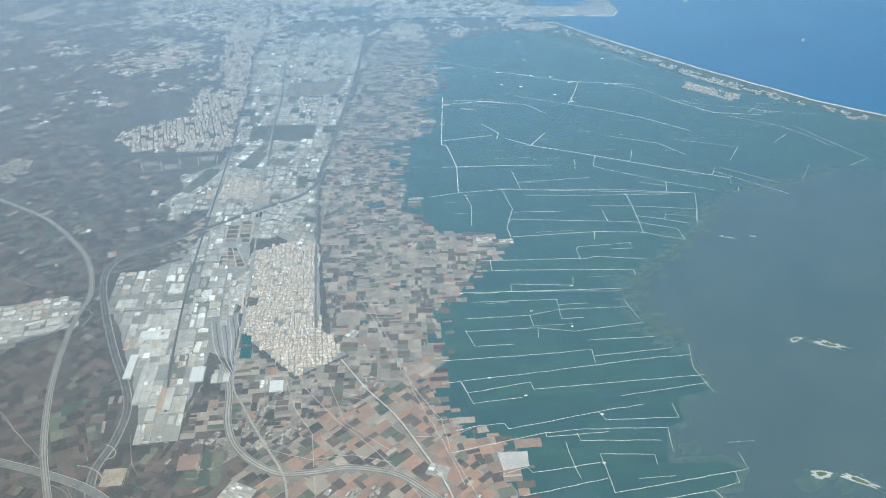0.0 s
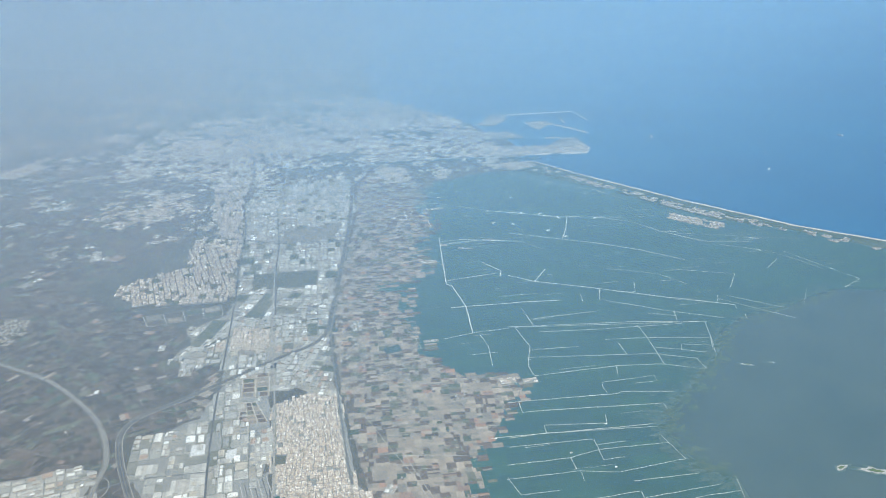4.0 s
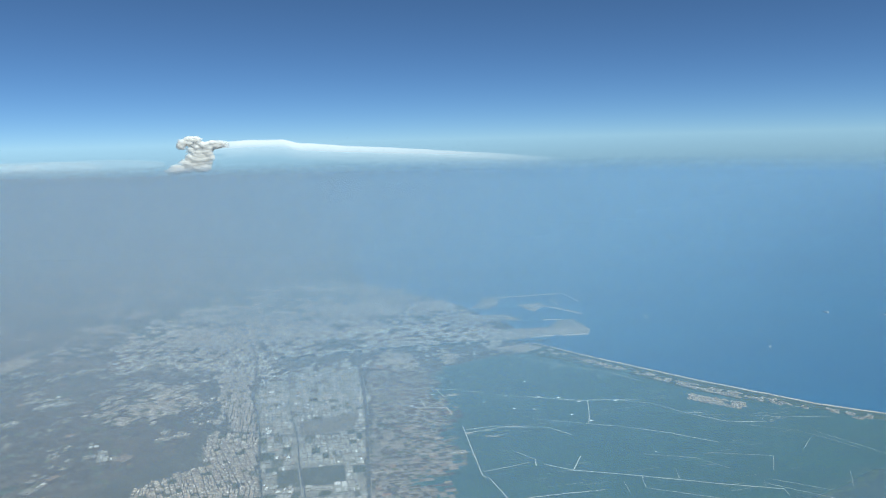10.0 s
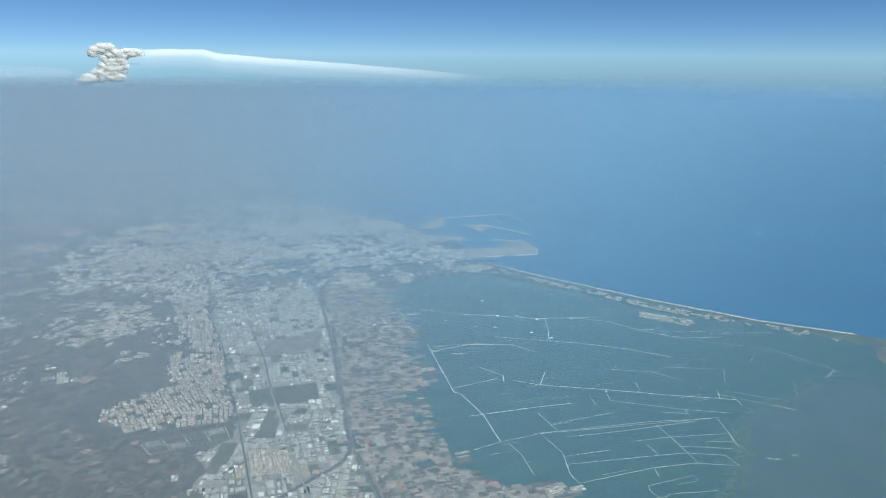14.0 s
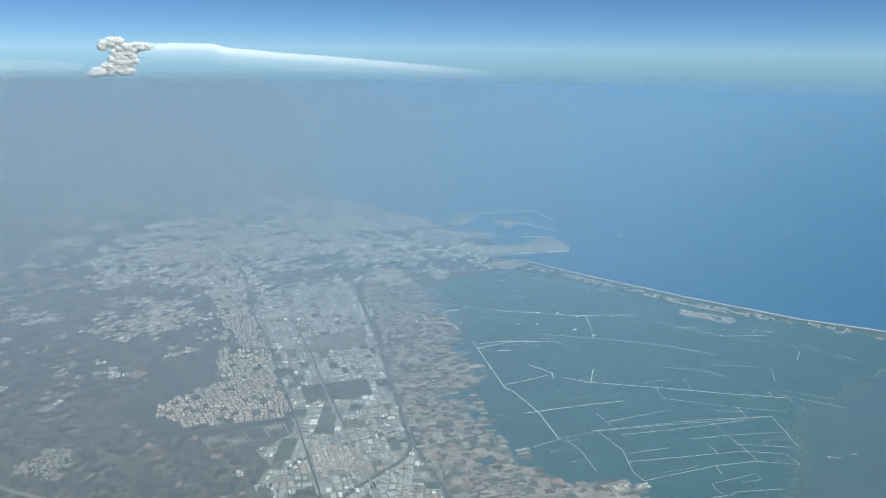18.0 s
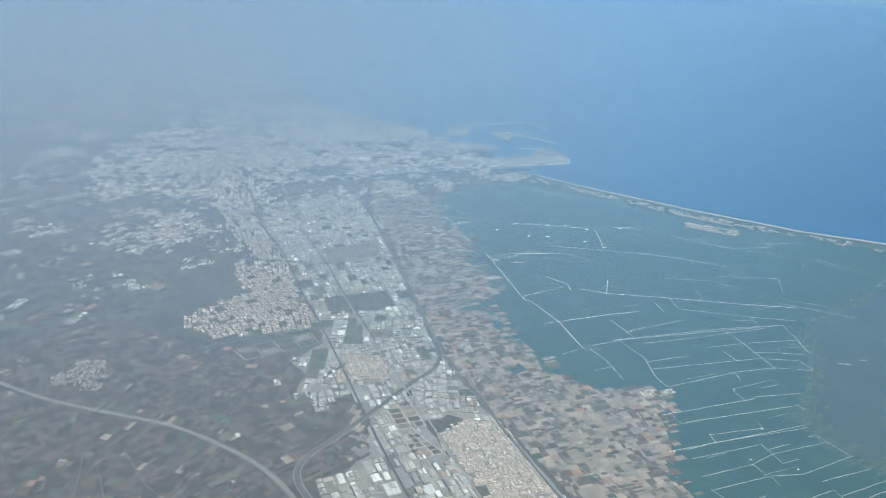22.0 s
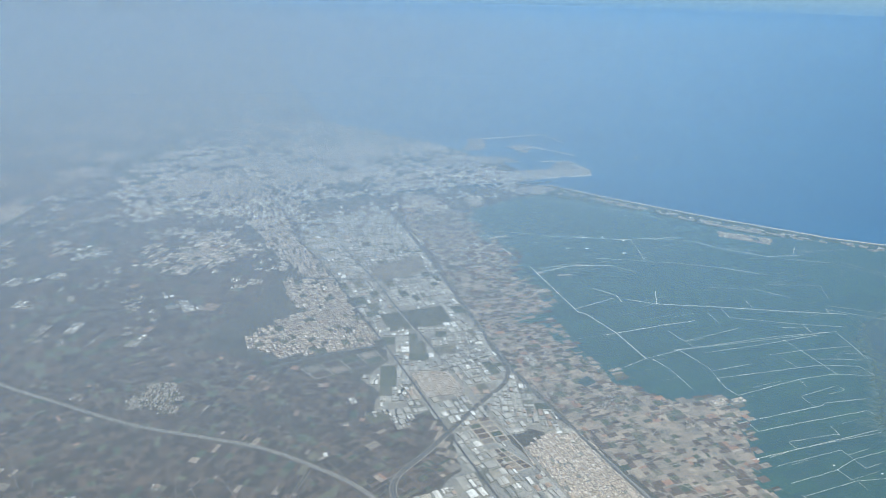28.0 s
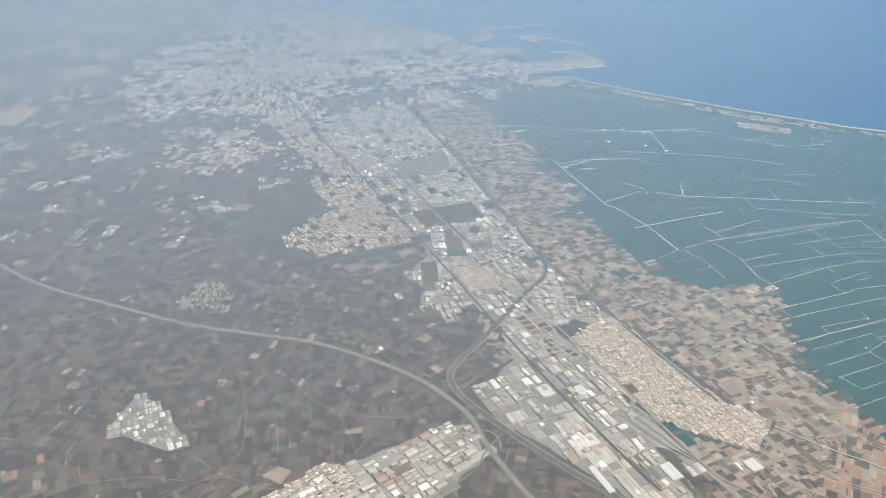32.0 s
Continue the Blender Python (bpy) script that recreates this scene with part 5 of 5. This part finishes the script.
def ship(length, label):
    root = tagged(new("ship"), label, "ship", "ships at anchor")
    w = length * 0.22
    outline = [(-length / 2, -w / 2), (length * 0.3, -w / 2), (length / 2, 0), (length * 0.3, w / 2), (-length / 2, w / 2)]
    b = Batch()
    b.slab(outline, -0.7, length * 0.045)
    part("hull", b, HULL, root)
    b = Batch()
    b.slab([(x * 0.94, y * 0.86) for x, y in outline], length * 0.045, length * 0.06)
    part("deck", b, WHITE, root)
    b = Batch()
    b.slab(rect(-length * 0.38, 0, length * 0.12, w * 0.8, 0), length * 0.06, length * 0.15)
    b.slab(rect(-length * 0.40, 0, length * 0.05, w * 0.4, 0), length * 0.15, length * 0.19)
    part("superstructure", b, WHITE, root)
    for k in range(4):
        b = Batch()
        b.slab(rect(-length * 0.2 + k * length * 0.14, 0, length * 0.11, w * 0.7, 0), length * 0.06, length * 0.085)
        part("cargo_hatch", b, RUST if k % 2 else WHITE, root)
    return root


for x, y, length, turn in ((636, 294, 14, 40), (796, 142, 10, 70), (601, 126, 9, 20), (660, 162, 6, 10), (826, 86, 8, 60), (768, 226, 6, 30)):
    ship(length, "cargo ship at anchor with a white superstructure").matrix_world = pose(x, y, -0.6 + 0.02, 0, 0, turn)

# ---- islands ----
def islet(cx, cy, rx, ry, turn, label, lift=0.0):
    root = tagged(new("islet"), label, "islet", "reed islets in the lagoon")
    for name, k, z, mt in (("shoal", 1.55, 0.088, SHALLOW), ("shore", 1.0, 0.12, CONCRETE), ("reeds", 0.5, 0.26, REED)):
        ring = []
        for i in range(40):
            t = i * math.tau / 40
            r = k * (1 + 0.7 * noise.noise(Vector((math.cos(t) * 2.2 + cx, math.sin(t) * 2.2 + cy, k * 0.3))))
            ring.append((rx * r * math.cos(t), ry * r * math.sin(t)))
        b = Batch()
        b.slab(ring, 0.05, z)
        part(name, b, mt, root)
    root.matrix_world = pose(cx, cy, lift, 0, 0, turn)


for row in ((170, -136, 3.2, 1.2, -20), (179, -147, 6.0, 1.8, -55), (107, -186, 3.4, 2.0, -30), (115, -196, 5.5, 1.6, -65), (85, -192, 1.3, 0.9, 0), (71, -202, 1.4, 1.0, 30), (222, -62, 3.0, 0.8, -60), (234, -70, 1.5, 0.6, -60)):
    islet(*row, "low reed islet with a pale shore", 0.0015 * (row[0] % 11))

for cx, cy, rx, ry in ((101, -186, 7, 4), (82, -192, 7, 3), (92, -193, 4, 2.2), (71, -202, 4, 2.6), (69, -187, 5, 2.6), (73, -181, 6, 1.6), (59, -197, 6, 5), (80, -150, 5, 3), (112, -194, 8, 3), (54, -208, 7, 4)):
    b = Batch()
    ring = [(cx + rx * (1 + 0.6 * noise.noise(Vector((math.cos(k * 0.2094) * 1.5 + cx, math.sin(k * 0.2094) * 1.5, 3.3)))) * math.cos(k * 0.2094), cy + ry * (1 + 0.6 * noise.noise(Vector((math.cos(k * 0.2094) * 1.5 + cx, math.sin(k * 0.2094) * 1.5, 3.3)))) * math.sin(k * 0.2094)) for k in range(30)]
    b.slab(ring, 0, 0.066 + 0.0013 * (cx % 7), False)
    tagged(part("water_shoal", b, SHALLOW, label="murky reedy shoal in the lagoon"), category="shoal", kind="structure")
for outline, mt, label in (([(37, -215), (47, -217), (48, -225), (35, -223)], BUND, "bright olive-green rice plot at the lagoon edge"), ([(49, -217), (60, -219), (60, -232), (50, -226)], BUND, "olive-green rice plot at the lagoon edge"),
                           ([(4, -126), (8, -127), (6, -134), (1, -133)], SOILS[3], "dark green plot beside the rice")):
    b = Batch()
    b.slab(ccw(outline), 0, 0.1)
    tagged(part("rice_plot", b, mt, label=label), category="plot")

# ---- clouds ----
def vapour(name, colour, amount):
    """Cloud: light falls on it and shines through; thin where amount is low."""
    m = bpy.data.materials.new(name)
    m.use_nodes = True
    nt = m.node_tree
    nt.nodes.clear()
    out, mix, thin = nt.nodes.new("ShaderNodeOutputMaterial"), nt.nodes.new("ShaderNodeMixShader"), nt.nodes.new("ShaderNodeMixShader")
    d, t, air = nt.nodes.new("ShaderNodeBsdfDiffuse"), nt.nodes.new("ShaderNodeBsdfTranslucent"), nt.nodes.new("ShaderNodeBsdfTransparent")
    for s in (d, t):
        s.inputs["Color"].default_value = (*colour, 1)
    mix.inputs["Fac"].default_value, thin.inputs["Fac"].default_value = 0.25, amount
    nt.links.new(d.outputs[0], mix.inputs[1])
    nt.links.new(t.outputs[0], mix.inputs[2])
    nt.links.new(air.outputs[0], thin.inputs[1])
    nt.links.new(mix.outputs[0], thin.inputs[2])
    nt.links.new(thin.outputs[0], out.inputs["Surface"])
    return m


CLOUD = vapour("cloud_white", (1.0, 0.995, 0.98), 0.24)
THIN_VEIL = vapour("cloud_faint", (0.97, 0.98, 0.99), 0.07)
CLOUD_DIST = 4300


def sky_place(az, el, dist=CLOUD_DIST):
    return -160 + dist * math.cos(radians(az)), -205 + dist * math.sin(radians(az)), 220 + dist * math.tan(radians(el))


def puff(bm, az, el, wide, high, rough=0.25, sub=4):
    """A billow of cloud: a ball with fractal swellings, wide across and high in degrees of sky."""
    x, y, z = sky_place(az, el)
    g = bmesh.ops.create_icosphere(bm, subdivisions=sub, radius=1.0)
    off, k = Vector((x * 0.013, y * 0.017, z * 0.11)), CLOUD_DIST * math.pi / 180
    c, s = math.cos(radians(az + 90)), math.sin(radians(az + 90))
    for v in g["verts"]:
        p = v.co * (1 + rough * noise.fractal(v.co * 1.7 + off, 0.9, 2.1, 5))
        v.co = Vector((x + c * p.x * wide * k - s * p.y * high * k, y + s * p.x * wide * k + c * p.y * high * k, z + p.z * high * k))


def cloud(name, puffs, material, label):
    bm = bmesh.new()
    for row in puffs:
        puff(bm, *row)
    me = bpy.data.meshes.new(name)
    bm.to_mesh(me)
    bm.free()
    me.polygons.foreach_set("use_smooth", [True] * len(me.polygons))
    return tagged(part(name, me, material, label=label), category="cloud")


billow = random.Random(8)
storm = []
for az, el, wide, high, n in ((64.3, 0.3, 0.5, 0.26, 26), (65.05, 0.08, 0.22, 0.2, 9), (63.1, 0.02, 0.62, 0.2, 18), (62.4, -0.02, 0.4, 0.16, 8), (63.7, -0.3, 0.85, 0.3, 26), (63.8, -0.85, 0.8, 0.32, 26), (64.1, -1.25, 1.0, 0.28, 26), (64.5, -1.62, 1.35, 0.2, 24), (65.7, -1.82, 0.5, 0.08, 6)):
    for _ in range(int(n * 5)):
        t, r = billow.uniform(0, math.tau), billow.random() ** 0.5
        size = 0.08 + 0.2 * billow.random() ** 2
        storm.append((az + wide * r * math.cos(t), el + high * r * math.sin(t), size * 1.1, size * 0.9, 0.38, 2))
cloud("storm_cloud", storm, CLOUD, "towering white storm cloud billowing above the horizon")
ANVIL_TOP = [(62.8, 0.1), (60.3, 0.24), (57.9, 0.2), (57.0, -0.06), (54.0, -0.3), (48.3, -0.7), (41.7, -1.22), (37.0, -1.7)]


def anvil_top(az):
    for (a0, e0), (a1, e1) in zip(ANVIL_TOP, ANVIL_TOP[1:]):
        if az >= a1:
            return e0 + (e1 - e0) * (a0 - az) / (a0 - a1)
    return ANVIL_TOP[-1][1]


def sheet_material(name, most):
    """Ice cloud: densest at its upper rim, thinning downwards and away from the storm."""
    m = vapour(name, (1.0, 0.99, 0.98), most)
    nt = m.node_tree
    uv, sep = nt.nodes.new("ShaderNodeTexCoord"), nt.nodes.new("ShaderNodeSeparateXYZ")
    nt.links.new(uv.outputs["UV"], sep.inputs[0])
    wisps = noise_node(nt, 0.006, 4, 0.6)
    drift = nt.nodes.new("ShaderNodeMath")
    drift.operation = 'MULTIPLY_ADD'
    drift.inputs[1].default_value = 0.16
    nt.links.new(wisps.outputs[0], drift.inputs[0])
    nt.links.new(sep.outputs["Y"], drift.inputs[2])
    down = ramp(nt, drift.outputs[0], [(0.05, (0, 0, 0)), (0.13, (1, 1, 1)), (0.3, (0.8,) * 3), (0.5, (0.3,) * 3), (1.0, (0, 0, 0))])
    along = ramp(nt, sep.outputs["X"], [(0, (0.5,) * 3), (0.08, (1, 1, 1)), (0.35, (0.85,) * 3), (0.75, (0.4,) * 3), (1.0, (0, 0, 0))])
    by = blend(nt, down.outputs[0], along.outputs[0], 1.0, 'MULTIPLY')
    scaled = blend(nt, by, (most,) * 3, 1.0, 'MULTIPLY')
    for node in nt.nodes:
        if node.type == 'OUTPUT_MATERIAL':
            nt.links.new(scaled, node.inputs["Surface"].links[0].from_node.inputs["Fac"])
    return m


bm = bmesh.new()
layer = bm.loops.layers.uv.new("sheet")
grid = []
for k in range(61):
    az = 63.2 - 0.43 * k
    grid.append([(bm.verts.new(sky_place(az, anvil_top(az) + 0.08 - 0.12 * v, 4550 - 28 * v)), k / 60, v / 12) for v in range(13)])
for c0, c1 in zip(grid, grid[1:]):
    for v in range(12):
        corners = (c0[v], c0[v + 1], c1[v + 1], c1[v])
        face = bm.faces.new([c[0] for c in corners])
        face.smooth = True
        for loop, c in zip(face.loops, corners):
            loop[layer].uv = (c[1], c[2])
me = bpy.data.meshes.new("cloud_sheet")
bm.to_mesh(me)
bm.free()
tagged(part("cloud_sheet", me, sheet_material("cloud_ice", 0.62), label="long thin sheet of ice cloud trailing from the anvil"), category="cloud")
cloud("cloud_veil", [(71 + 4 * k, -1.3, 5.0, 0.45, 0.1, 3) for k in range(4)], THIN_VEIL, "faint layer of pale cloud above the horizon")
cloud("cloud_bank", [(70.6, -1.98, 0.5, 0.1), (72.3, -2.0, 1.0, 0.10), (74.0, -2.05, 1.2, 0.12), (77.0, -2.0, 1.6, 0.14), (80.0, -2.0, 1.8, 0.16)], CLOUD, "low line of small white clouds on the horizon")

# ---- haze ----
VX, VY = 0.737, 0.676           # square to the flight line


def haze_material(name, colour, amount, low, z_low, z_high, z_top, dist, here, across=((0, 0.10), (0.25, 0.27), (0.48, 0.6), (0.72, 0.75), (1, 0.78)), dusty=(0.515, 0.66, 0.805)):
    """A thin sheet whose pale colour imitates haze: light scatters on it and through it; it thins towards the ground,
    the top of the haze and the sea.
    """
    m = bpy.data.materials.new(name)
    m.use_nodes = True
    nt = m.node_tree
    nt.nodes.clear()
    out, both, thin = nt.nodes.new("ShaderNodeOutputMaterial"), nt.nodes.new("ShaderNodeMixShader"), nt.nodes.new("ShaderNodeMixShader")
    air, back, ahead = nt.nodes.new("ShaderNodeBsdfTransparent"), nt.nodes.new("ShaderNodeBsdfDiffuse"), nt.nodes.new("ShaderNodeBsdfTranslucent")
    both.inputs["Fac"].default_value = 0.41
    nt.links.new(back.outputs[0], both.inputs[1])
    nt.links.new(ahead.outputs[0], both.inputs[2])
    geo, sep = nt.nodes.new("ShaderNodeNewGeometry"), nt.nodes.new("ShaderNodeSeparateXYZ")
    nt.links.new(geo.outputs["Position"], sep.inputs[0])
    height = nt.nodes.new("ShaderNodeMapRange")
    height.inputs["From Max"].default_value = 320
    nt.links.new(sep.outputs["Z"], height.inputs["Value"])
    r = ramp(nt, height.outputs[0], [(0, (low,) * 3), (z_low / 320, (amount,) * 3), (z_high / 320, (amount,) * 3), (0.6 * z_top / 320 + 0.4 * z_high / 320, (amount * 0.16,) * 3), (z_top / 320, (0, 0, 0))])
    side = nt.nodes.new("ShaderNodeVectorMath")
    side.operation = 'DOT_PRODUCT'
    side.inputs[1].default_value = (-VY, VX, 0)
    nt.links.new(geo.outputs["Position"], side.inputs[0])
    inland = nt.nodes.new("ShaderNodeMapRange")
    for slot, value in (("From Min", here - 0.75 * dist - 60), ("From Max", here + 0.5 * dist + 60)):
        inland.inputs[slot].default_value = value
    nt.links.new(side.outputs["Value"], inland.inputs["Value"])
    # strength and tone of the painted haze, set by hand from seaward to inland
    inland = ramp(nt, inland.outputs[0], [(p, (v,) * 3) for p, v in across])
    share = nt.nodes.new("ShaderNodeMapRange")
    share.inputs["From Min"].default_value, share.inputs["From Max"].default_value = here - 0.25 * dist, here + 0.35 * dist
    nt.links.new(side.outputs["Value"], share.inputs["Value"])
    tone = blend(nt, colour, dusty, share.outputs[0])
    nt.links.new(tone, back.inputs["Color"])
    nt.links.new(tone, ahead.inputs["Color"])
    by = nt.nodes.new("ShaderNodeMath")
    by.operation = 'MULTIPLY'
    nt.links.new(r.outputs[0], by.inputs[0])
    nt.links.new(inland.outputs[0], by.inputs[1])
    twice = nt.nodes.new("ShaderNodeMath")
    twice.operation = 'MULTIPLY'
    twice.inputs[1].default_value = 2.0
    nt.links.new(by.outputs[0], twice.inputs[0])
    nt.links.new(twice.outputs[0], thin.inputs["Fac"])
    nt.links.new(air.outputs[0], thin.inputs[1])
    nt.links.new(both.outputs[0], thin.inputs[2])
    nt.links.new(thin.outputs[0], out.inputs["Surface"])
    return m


# upright translucent sheets, one behind another, stand in for the hazy air
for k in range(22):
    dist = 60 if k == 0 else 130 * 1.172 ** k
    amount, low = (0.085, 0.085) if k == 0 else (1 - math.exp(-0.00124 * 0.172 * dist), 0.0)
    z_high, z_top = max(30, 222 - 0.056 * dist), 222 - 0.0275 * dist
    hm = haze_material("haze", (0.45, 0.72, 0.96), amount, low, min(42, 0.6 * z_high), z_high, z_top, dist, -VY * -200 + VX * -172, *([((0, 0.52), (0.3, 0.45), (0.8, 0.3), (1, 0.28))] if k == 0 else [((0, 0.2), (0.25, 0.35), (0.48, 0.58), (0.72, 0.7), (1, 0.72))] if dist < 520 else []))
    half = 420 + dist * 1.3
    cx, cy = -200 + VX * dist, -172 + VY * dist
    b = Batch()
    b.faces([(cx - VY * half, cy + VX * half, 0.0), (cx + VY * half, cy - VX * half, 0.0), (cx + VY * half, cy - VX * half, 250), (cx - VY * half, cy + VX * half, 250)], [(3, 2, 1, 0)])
    tagged(part("haze_bank", b, hm, label="translucent sheet imitating summer haze over the plain"), category="haze", group="haze banks", kind="structure")
